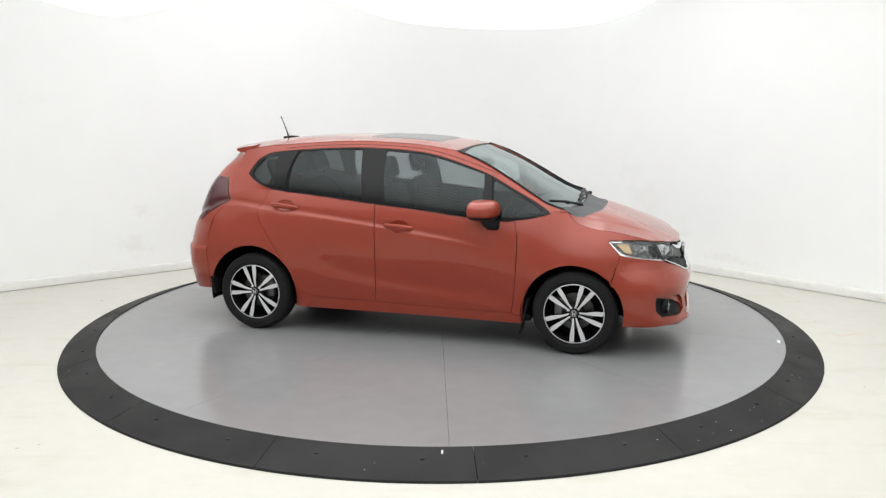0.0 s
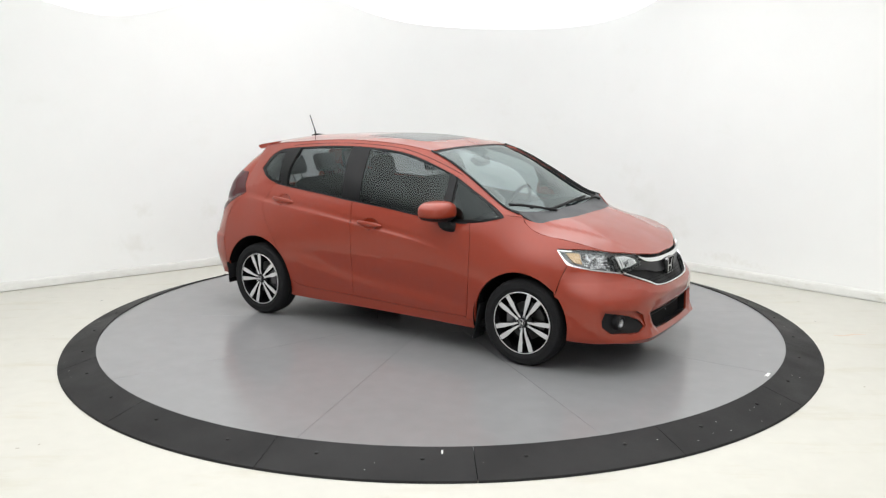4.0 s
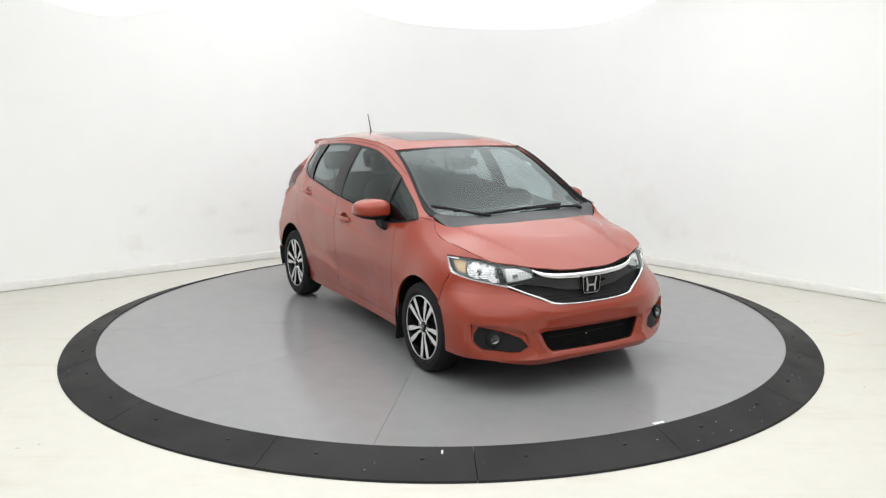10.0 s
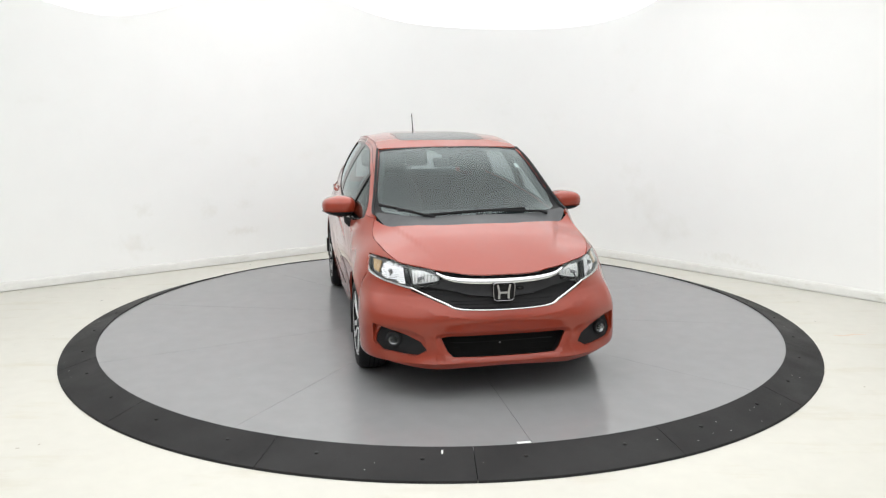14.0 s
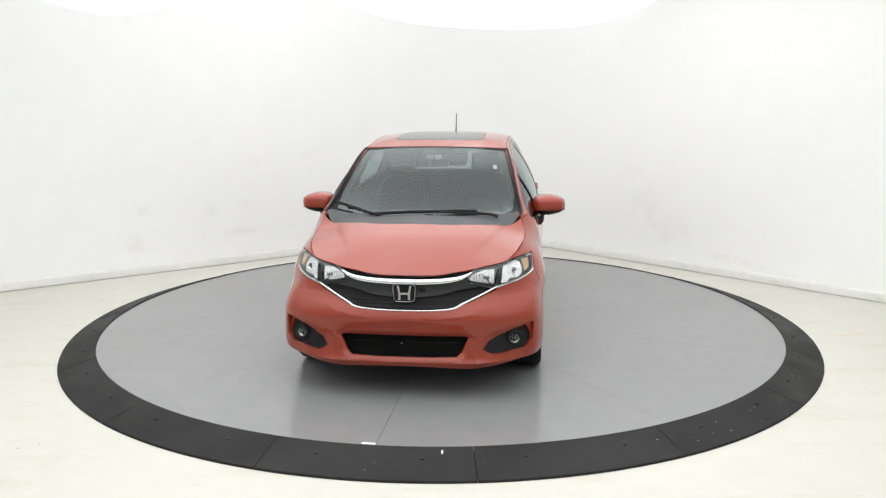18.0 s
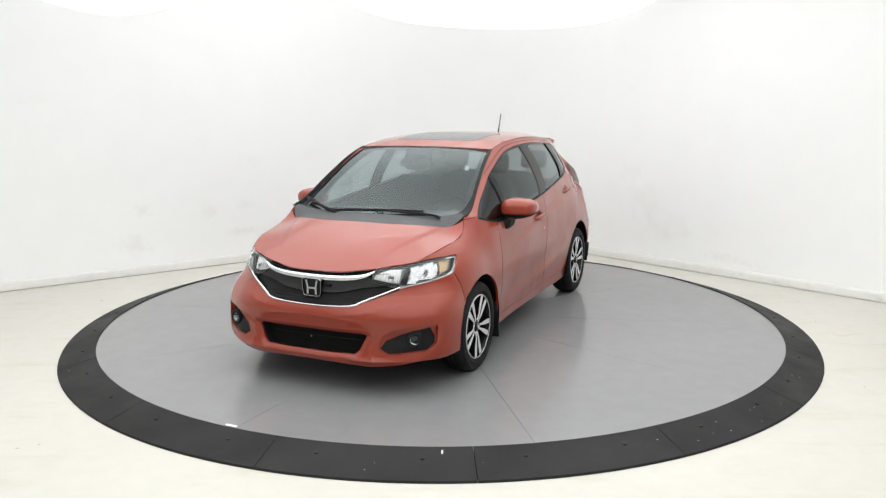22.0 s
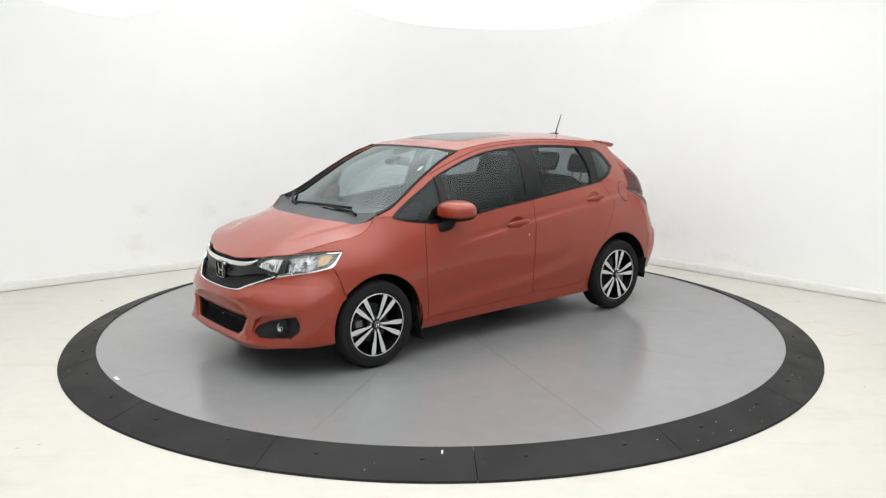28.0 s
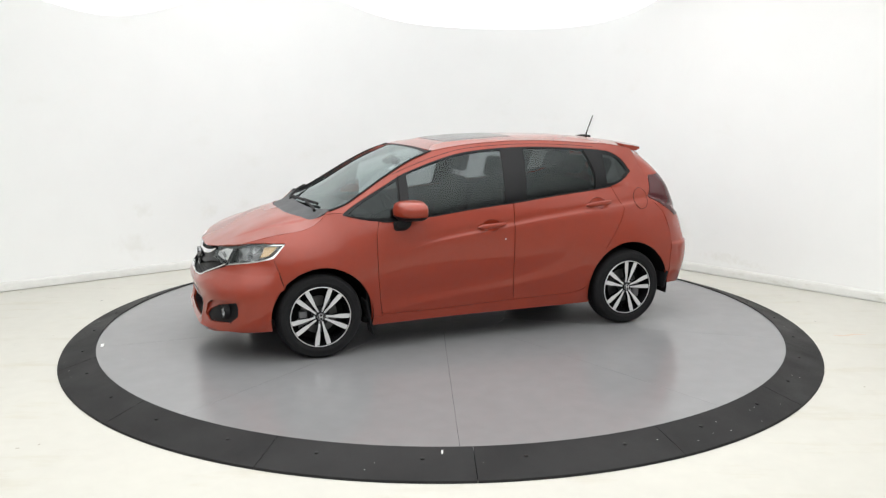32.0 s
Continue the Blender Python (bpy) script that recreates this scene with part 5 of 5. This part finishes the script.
# --- headlights, grille, fog lamps ---
def on_nose(a, z, lift=0.0):
    p = nose_surf([(a, z)])[0]
    h = 1e-3
    n = np.cross(nose_surf([(a + h, z)])[0] - p, nose_surf([(a, z + h)])[0] - p)
    n /= np.linalg.norm(n)
    return Vector(p + lift * n), Vector(n)


def band(poly, lift, depth, step=0.02):
    return plate(nose_surf, poly, step, lift, depth, False)


def ribbon(lo, hi, lift, bulge, tilt=0.0, sink=0.02, n=60, k=8):
    """A polished strip between two lines of (angle, z) on the nose, bulging between them, with its edges turned in."""
    def even(pts):
        q = np.array(spline(pts, 0.01))
        s = np.concatenate([[0], np.cumsum(np.linalg.norm(np.diff(q, axis=0), axis=1))])
        u = np.linspace(0, s[-1], n)
        return np.stack([np.interp(u, s, q[:, 0]), np.interp(u, s, q[:, 1])], 1)
    A, B = even(lo), even(hi)
    bm = bmesh.new()
    rows = []
    for j in range(-1, k + 2):
        s = min(max(j / k, 0), 1)
        X = A + (B - A) * s
        P = smooth_nose(X)
        h = 1e-3
        N = np.cross(smooth_nose(X + [h, 0]) - P, smooth_nose(X + [0, h]) - P)
        N /= np.linalg.norm(N, axis=1)[:, None]
        out = lift + tilt * (1 - s) + bulge * math.sin(math.pi * s) ** 0.8 - (sink if j in (-1, k + 1) else 0)
        rows.append([bm.verts.new(p) for p in P + out * N])
    for u, v in zip(rows, rows[1:]):
        for i in range(n - 1):
            bm.faces.new((u[i], u[i + 1], v[i + 1], v[i]))
    return bm


lamps = [o for o in car.children if o.name.startswith("headlight")]
for lamp, sg in zip(lamps, (1, -1)):
    # faceted main reflector round a bulb, and a bright wedge beside it
    for name, poly, size, spread, lift in (("reflector", [(0.668, 0.800), (0.752, 0.822), (0.842, 0.806), (0.826, 0.742), (0.775, 0.722), (0.700, 0.716), (0.676, 0.735)], 0.0125, 9, -0.034),
                                           ("reflector_wedge", [(0.612, 0.775), (0.660, 0.795), (0.672, 0.735), (0.690, 0.712), (0.640, 0.702), (0.585, 0.695)], 0.015, 8, -0.030)):
        P = np.array(poly)
        bm = bmesh.new()
        for ga in np.arange(P[:, 0].min(), P[:, 0].max(), size):
            for gz in np.arange(P[:, 1].min(), P[:, 1].max(), size * 0.85):
                if not inside((ga, gz), poly):
                    continue
                c, n = on_nose(sg * ga, gz, lift)
                dish = Vector((0.6, 0, 0.6)) if name == "reflector_wedge" else Vector((0.45, sg * 1.5 * (0.75 - ga), 7.0 * (0.768 - gz) + 0.75))
                n = (n + dish).normalized()
                m = Matrix.Translation(c) @ n.to_track_quat("Z", "Y").to_matrix().to_4x4() @ pose(0, 0, 0, rng.uniform(-spread, spread), rng.uniform(-spread, spread), 0)
                h = size * 0.74
                bm.faces.new([bm.verts.new(m @ Vector(q)) for q in ((-h, -h, 0), (h, -h, 0), (h, h, 0), (-h, h, 0))])
        part(name, bm, FACET, lamp, "chrome faceted reflector")
    c, n = on_nose(sg * 0.752, 0.768, -0.030)
    n = (n + Vector((0.9, 0, 0))).normalized()
    m = Matrix.Translation(c) @ n.to_track_quat("Z", "Y").to_matrix().to_4x4()
    bm = bmesh.new()
    lathe(bm, [(0.0001, 0.020), (0.009, 0.017), (0.013, 0.004), (0.014, -0.01)], 20, m)
    part("bulb_cap", bm, DARKCHROME, lamp)
    mir = lambda pts: [(sg * q, w) for q, w in pts]
    low = nz([(1.490, 0.781, 0.830), (1.57, 0.80, 0.742), (1.72, 0.735, 0.706), (1.82, 0.645, 0.687), (1.872, 0.553, 0.669)])
    up = nz([(1.876, 0.549, 0.677), (1.82, 0.642, 0.695), (1.72, 0.730, 0.714), (1.59, 0.785, 0.748), (1.507, 0.778, 0.824)])
    part("light_bar", band(mir(spline(low, 0.03) + spline(up, 0.03)), -0.006, 0.012), CHROME, lamp, "bright chrome lower light strip")
    top = nz([(1.50, 0.776, 0.828), (1.58, 0.735, 0.827), (1.585, 0.735, 0.821), (1.52, 0.77, 0.821)])
    part("light_bar", band(mir(top), -0.006, 0.012), CHROME, lamp)
    am = nz([(1.55, 0.765, 0.815), (1.625, 0.715, 0.812), (1.66, 0.735, 0.745), (1.61, 0.76, 0.757)])
    part("turn_signal", band(mir(am), -0.016, 0.01), AMBER, lamp, "pale amber turn signal")
    dv = nz([(1.795, 0.590, 0.795), (1.815, 0.565, 0.789), (1.862, 0.552, 0.695), (1.845, 0.585, 0.688)])
    part("divider", band(mir(dv), -0.006, 0.02), BLACK, lamp)
    wedge = nz([(1.915, 0.388, 0.724), (1.918, 0.386, 0.706), (1.872, 0.550, 0.680), (1.868, 0.552, 0.692), (1.89, 0.50, 0.702)])
    part("lamp_mask", band(mir(wedge), -0.004, 0.02), BLACK, lamp)
    inner = nz([(1.835, 0.552, 0.786), (1.868, 0.485, 0.788), (1.905, 0.405, 0.757), (1.912, 0.392, 0.728), (1.888, 0.50, 0.706), (1.868, 0.548, 0.702)])
    part("position_lamp", band(mir(inner), -0.022, 0.01), LENS, lamp, "clear ribbed inner lamp")
    for i in range(7):
        s = i / 6
        lo_, hi_ = np.array(nz([(1.872, 0.535, 0.706), (1.905, 0.42, 0.727)])), np.array(nz([(1.845, 0.535, 0.783), (1.900, 0.415, 0.757)]))
        a, b = lo_[0] + (lo_[1] - lo_[0]) * s, hi_[0] + (hi_[1] - hi_[0]) * s
        bm = tube(bmesh.new(), [on_nose(sg * q[0], q[1], -0.016)[0] for q in (a, a + (b - a) * 0.5, b)], 0.0035, 6)
        part("lamp_rib", bm, CHROME, lamp)
    part("bulb_cap", tube(bmesh.new(), [on_nose(sg * 0.535, 0.735, -0.018)[0], on_nose(sg * 0.500, 0.742, -0.018)[0]], 0.010, 10), LAMPGREY, lamp)

# grille bars, chrome wing and lower strip
bar_hi = [(0.13, 0.716), (0.26, 0.724), (0.36, 0.738), (0.385, 0.735)]
bar_lo = [(0.10, 0.634), (0.20, 0.642), (0.335, 0.672), (0.478, 0.688), (0.535, 0.686)]
poly = [(0, 0.714)] + bar_hi + bar_lo[::-1] + [(0, 0.632)] + [(-a, b) for a, b in bar_lo] + [(-a, b) for a, b in bar_hi[::-1]]
part("grille_bar", band(poly, -0.010, 0.014, 0.03), PANEL, grille, "satin dark grey grille panel")
for k in range(3):
    z = 0.578 + 0.018 * k
    wd = 0.27 + 0.040 * k
    poly = [(-wd, z), (wd, z), (wd, z + 0.004), (-wd, z + 0.004)]
    part("grille_slat", band(poly, -0.0255, 0.003, 0.04), DARK, grille)
wing_hi = nz([(1.902, 0.400, 0.772), (1.925, 0.34, 0.752), (1.945, 0.25, 0.740), (1.962, 0.12, 0.734)])
wing_lo = nz([(1.91, 0.398, 0.760), (1.935, 0.34, 0.730), (1.962, 0.25, 0.713), (1.975, 0.12, 0.706)])
both = lambda pts, mid: [(-a, b) for a, b in pts] + [(0, mid)] + pts[::-1]
part("chrome_wing", ribbon(both(wing_lo, 0.704), both(wing_hi, 0.733), 0.007, 0.003, 0.002), CHROME, grille, "polished chrome grille wing")
so = nz([(1.872, 0.558, 0.672), (1.905, 0.47, 0.637), (1.96, 0.355, 0.590), (1.98, 0.29, 0.563), (2.0, 0.15, 0.553)])
si = nz([(1.872, 0.552, 0.681), (1.90, 0.462, 0.647), (1.955, 0.345, 0.599), (1.98, 0.284, 0.572), (2.0, 0.15, 0.561)])
part("chrome_strip", ribbon(both(so, 0.551), both(si, 0.559), 0.005, 0.004), CHROME, grille, "polished chrome lower grille strip")
badge = new("badge")
badge.parent = car
tagged(badge, "chrome badge shape in a rounded frame")


def on_face(pts, x0, x1):
    """A flat prism facing forward, from (y, z) points."""
    bm = bmesh.new()
    a = [bm.verts.new((x0, y, z)) for y, z in pts]
    b = [bm.verts.new((x1, y, z)) for y, z in pts]
    bm.faces.new(a[::-1]), bm.faces.new(b)
    for i in range(len(pts)):
        j = (i + 1) % len(pts)
        bm.faces.new((a[i], a[j], b[j], b[i]))
    return bm


def rounded(w, h, r, cz, taper=0.0):
    out = []
    for cx, cy, a0 in ((w - r, h - r, 0), (-w + r, h - r, 90), (-w + r, -h + r, 180), (w - r, -h + r, 270)):
        for k in range(5):
            a = radians(a0 + 22.5 * k)
            y, z = cx + r * math.cos(a), cy + r * math.sin(a)
            out.append((y * (1 + taper * z / h), cz + z))
    return out


BZ, BX = 0.657, 1.990
outer, inner = rounded(0.069, 0.058, 0.023, BZ, 0.06), rounded(0.0635, 0.0525, 0.019, BZ, 0.06)
bm = bmesh.new()
ro = [[bm.verts.new((x, *p)) for p in lp] for x, lp in ((BX, outer), (BX + 0.016, outer), (BX + 0.018, [((a[0] + b[0]) / 2, (a[1] + b[1]) / 2) for a, b in zip(outer, inner)]), (BX + 0.016, inner), (BX, inner))]
for u, v in zip(ro, ro[1:]):
    for i in range(20):
        bm.faces.new((u[i], u[(i + 1) % 20], v[(i + 1) % 20], v[i]))
part("frame", bm, DARKCHROME, badge)
part("backing", on_face(rounded(0.064, 0.053, 0.02, BZ, 0.06), BX - 0.02, BX + 0.004), BLACK, badge)
for s in (-1, 1):
    part("upright_bar", on_face([(s * 0.023, BZ - 0.045), (s * 0.037, BZ - 0.045), (s * 0.036, BZ), (s * 0.046, BZ + 0.045), (s * 0.033, BZ + 0.045), (s * 0.024, BZ + 0.004), (s * 0.022, BZ - 0.012)], BX + 0.002, BX + 0.013), BRIGHT, badge)
part("cross_bar", on_face([(-0.026, BZ - 0.012), (0.026, BZ - 0.012), (0.026, BZ + 0.001), (-0.026, BZ + 0.001)], BX + 0.002, BX + 0.0125), BRIGHT, badge)

# lower intake slats and fog lamps
lg = [o for o in car.children if o.name.startswith("lower_grille")][0]
lg.data.materials[0] = DARK
for k in range(4):
    z = 0.290 + 0.027 * k
    wd = 0.27 + 0.022 * k
    # third slat slightly lighter, standing in for a highlight line on the mesh
    part("intake_slat", band([(-wd, z), (wd, z), (wd, z + 0.005), (-wd, z + 0.004)], -0.056, 0.010, 0.04), DARK if k != 2 else BLACK, lg)
for sg in (-1, 1):
    c, n = on_nose(sg * math.atan2(0.669, 0.905), 0.368, -0.012)
    n = (n + Vector((1.2, 0, 0))).normalized()
    m = Matrix.Translation(c) @ n.to_track_quat("Z", "Y").to_matrix().to_4x4()
    fog = new("fog_lamp")
    fog.parent = car
    tagged(fog, "small round clear fog lamp in black bezel")
    bm = bmesh.new()
    lathe(bm, [(0.028, 0.010), (0.040, 0.016), (0.048, 0.012), (0.054, -0.02)], 32, m)
    part("bezel_ring", bm, BLACK, fog)
    bm = bmesh.new()
    lathe(bm, [(0.0001, -0.014), (0.012, -0.010), (0.025, 0.008), (0.029, 0.011)], 28, m)
    part("reflector", bm, DARKCHROME, fog)
    bm = bmesh.new()
    lathe(bm, [(0.0001, 0.010), (0.006, 0.009), (0.008, 0.002), (0.008, -0.01)], 14, m)
    part("bulb_cap", bm, DARKCHROME, fog)
    bm = bmesh.new()
    lathe(bm, [(0.0001, 0.016), (0.016, 0.0145), (0.029, 0.010)], 28, m)
    part("lens", bm, CLEAR, fog).visible_shadow = False

# wipers
for pivot, mid_, tip0, tip1 in (((1.225, 0.53, 1.022), (1.20, 0.05, 1.046), (1.165, 0.38, 1.050), (1.228, -0.36, 1.030)), ((1.240, -0.28, 1.016), (1.165, -0.50, 1.062), (1.222, -0.36, 1.034), (1.050, -0.640, 1.086))):
    wiper = new("wiper")
    wiper.parent = car
    bm = bmesh.new()
    tube(bm, [pivot, (pivot[0] - 0.005, pivot[1] - 0.05, pivot[2] + 0.015), mid_], [0.012, 0.009, 0.006], 8)
    part("arm", bm, BLACK, wiper)
    bm = bmesh.new()
    lo = [np.array(tip0) + (np.array(tip1) - np.array(tip0)) * s + np.array((0.010, 0, 0.006)) * math.sin(math.pi * s) for s in np.linspace(0, 1, 9)]
    tube(bm, [tuple(p) for p in lo], 0.0105, 6)
    part("blade", bm, BLACK, wiper)
    bm = bmesh.new()
    box(bm, mid_, (0.03, 0.06, 0.02), 0.005)
    part("clip", bm, BLACK, wiper)

# --- cabin ---
def seat(name, x, y, w, back_w, lean, head):
    s = new(name)
    s.parent = car
    bm = bmesh.new()
    box(bm, (x, y, 0.56), (0.50, w, 0.16), 0.05, pose(0, 0, 0, 0, -8, 0), 3)
    part("seat_cushion", bm, SEAT, s)
    bm = bmesh.new()
    m = pose(x - 0.27, y, 0.60, 0, -lean, 0)
    prof = [(0.0, back_w * 0.46, 0.06), (0.15, back_w * 0.5, 0.07), (0.35, back_w * 0.49, 0.06), (0.50, back_w * 0.42, 0.05), (0.57, back_w * 0.30, 0.035)]
    rows = [[bm.verts.new(m @ Vector((d * math.copysign(abs(math.sin(a)) ** 0.6, math.sin(a)), hw * math.copysign(abs(math.cos(a)) ** 0.5, math.cos(a)), h))) for a in np.linspace(0, 2 * math.pi, 20, endpoint=False)] for h, hw, d in prof]
    for u, v in zip(rows, rows[1:]):
        for i in range(20):
            bm.faces.new((u[i], u[(i + 1) % 20], v[(i + 1) % 20], v[i]))
    bm.faces.new(rows[0]), bm.faces.new(rows[-1][::-1])
    part("seat_back", bm, SEAT, s)
    for hy in head:
        bm = bmesh.new()
        box(bm, (0, hy, 0.70), (0.085, 0.25, 0.17), 0.04, None, 3)
        bmesh.ops.transform(bm, matrix=m, verts=bm.verts[:])
        hr_ = part("headrest", bm, SEAT, s)
        bm = bmesh.new()
        for d in (-0.05, 0.05):
            tube(bm, [m @ Vector((0, hy + d, 0.52)), m @ Vector((0, hy + d, 0.66))], 0.006, 6)
        part("headrest_post", bm, TRIM, hr_)


seat("front_seat", 0.16, 0.36, 0.50, 0.50, 14, (0,))
seat("front_seat", 0.16, -0.36, 0.50, 0.50, 14, (0,))
seat("rear_seat", -0.70, 0, 1.20, 1.24, 22, (-0.40, 0.0, 0.40))
dash = new("dashboard")
dash.parent = car
bm = bmesh.new()
rows = []
for y in np.linspace(-0.70, 0.70, 15):
    k = 0.02 * math.cos(math.pi * y / 1.4)
    rows.append([bm.verts.new(p) for p in ((1.13, y, 0.98), (1.0, y, 1.005 + k), (0.85, y, 0.995 + k), (0.76, y, 0.95 + k), (0.72, y, 0.85), (0.78, y, 0.60), (1.1, y, 0.50))])
for u, v in zip(rows, rows[1:]):
    for i in range(6):
        bm.faces.new((u[i], u[i + 1], v[i + 1], v[i]))
part("dash_top", bm, TRIM, dash)
bm = bmesh.new()
rows = [[bm.verts.new(Vector((0.56, 0.36, 0.945)) + Euler((0, radians(-62), 0)).to_matrix() @ Vector(((0.18 + 0.016 * math.cos(b)) * math.cos(a), (0.18 + 0.016 * math.cos(b)) * math.sin(a), 0.016 * math.sin(b)))) for b in np.linspace(0, 2 * math.pi, 8, endpoint=False)]
        for a in np.linspace(0, 2 * math.pi, 36, endpoint=False)]
for i in range(36):
    for k in range(8):
        u, v = rows[i], rows[(i + 1) % 36]
        bm.faces.new((u[k], u[(k + 1) % 8], v[(k + 1) % 8], v[k]))
wheel_ = part("steering_wheel", bm, DARK, car, "black steering wheel")
bm = bmesh.new()
tube(bm, [(0.57, 0.36, 0.945), (0.80, 0.36, 0.86)], 0.05, 12)
box(bm, (0.565, 0.36, 0.945), (0.035, 0.34, 0.05), 0.012)
box(bm, (0.575, 0.36, 0.90), (0.04, 0.06, 0.14), 0.012)
part("hub", bm, TRIM, wheel_)
# black mouldings between the windscreen and its pillars
for sgn in (-1, 1):
    bm = bmesh.new()
    rows = [[bm.verts.new((x + dx, sgn * (y + dy), z + dz)) for dx, dy, dz in ((0, 0.012, -0.004), (0, 0.010, 0.005), (0, -0.004, 0.007), (-0.006, -0.010, -0.010), (-0.010, -0.010, -0.030), (-0.010, 0.0, -0.032))] for x, z, y in spline(RAIL[:6], 0.04)]
    for u, v in zip(rows, rows[1:]):
        for i in range(5):
            bm.faces.new((u[i], u[i + 1], v[i + 1], v[i]))
    part("screen_moulding", bm, FRIT, car, "black rubber windscreen moulding")
# dark pillar trim inside the windscreen
for sgn in (-1, 1):
    P = [(x - 0.02, sgn * (y - 0.040), z - 0.034) for x, z, y in RAIL[:6]]
    part("pillar_trim", tube(bmesh.new(), spline(P, 0.06), 0.024, 10), TRIM, car, "dark cabin pillar trim")
# rear-view mirror, camera pod and paper sticker behind the windscreen
bm = bmesh.new()
box(bm, (0.44, 0.0, 1.322), (0.03, 0.22, 0.06), 0.014)
tube(bm, [(0.44, 0, 1.33), (0.46, 0, 1.375)], 0.01, 8)
part("inside_mirror", bm, TRIM, car, "black inside rear-view mirror")
bm = bmesh.new()
box(bm, (0.46, -0.08, 1.328), (0.10, 0.12, 0.04), 0.015, pose(0, 0, 0, 0, 25, 0))
part("sensor_pod", bm, TRIM, car, "dark camera pod behind the windscreen")
V, F = sheet(screen_surf, [(0.362, -0.15), (0.40, -0.135), (0.47, -0.09), (0.49, -0.02), (0.47, 0.06), (0.41, 0.105), (0.362, 0.12)], [], 0.03)["rest"]
part("sensor_mask", skin(bmesh.new(), screen_surf, V, F, 0.0, 0.0, -0.007, False), FRIT, car, "dark printed patch behind the mirror")
P = screen_surf(np.array([(0.595, 0.462), (0.595, 0.492), (0.645, 0.498), (0.645, 0.468)]))
bm = bmesh.new()
bm.faces.new([bm.verts.new(p - np.array((0, 0, 0.006))) for p in P])
part("windscreen_sticker", bm, STICKER, car, "small white paper sticker")

# small marks: a stone chip on the left front door, a dark sensor block beside the badge
CHIP = (-0.159, 0.775)
left_door = [o for o in car.children if o.name.startswith("front_door")][1]
bm = plate(side_surf(1), [(CHIP[0] + 0.004 * math.cos(a), CHIP[1] + 0.006 * math.sin(a)) for a in np.linspace(0, 2 * math.pi, 9, endpoint=False)], 0.006, 0.0012, 0.0, True)
part("stone_chip", bm, STICKER, left_door, "tiny white stone chip in the paint")
bm = bmesh.new()
box(bm, (1.975, 0.108, 0.672), (0.03, 0.042, 0.016), 0.004)
part("sensor_block", bm, GLOSSBLACK, grille, "small black sensor block")

bm = bmesh.new()
lathe(bm, [(0.0001, 0.004), (0.005, 0.003), (0.006, 0.0)], 12, Matrix.Translation((1.992, -0.02, 0.335)) @ pose(0, 0, 0, 0, 90, 0))
part("bracket_screw", bm, LAMPGREY, lg, "small grey screw")


# ---- motion: the turntable carries the car round at an even pace ----
def motions():
    rows_table, rows_car = [], []
    for i in range(33):
        a = -16.1 - 4.4635 * i
        rows_table.append((float(i), pose(0, 0, DECK, 0, 0, a)))
        rows_car.append((float(i), pose(0, 0, DECK, 0, 0, a) @ pose(-0.0396, -0.0041, 0)))
    walk(table, rows_table)
    walk(car, rows_car)


motions()
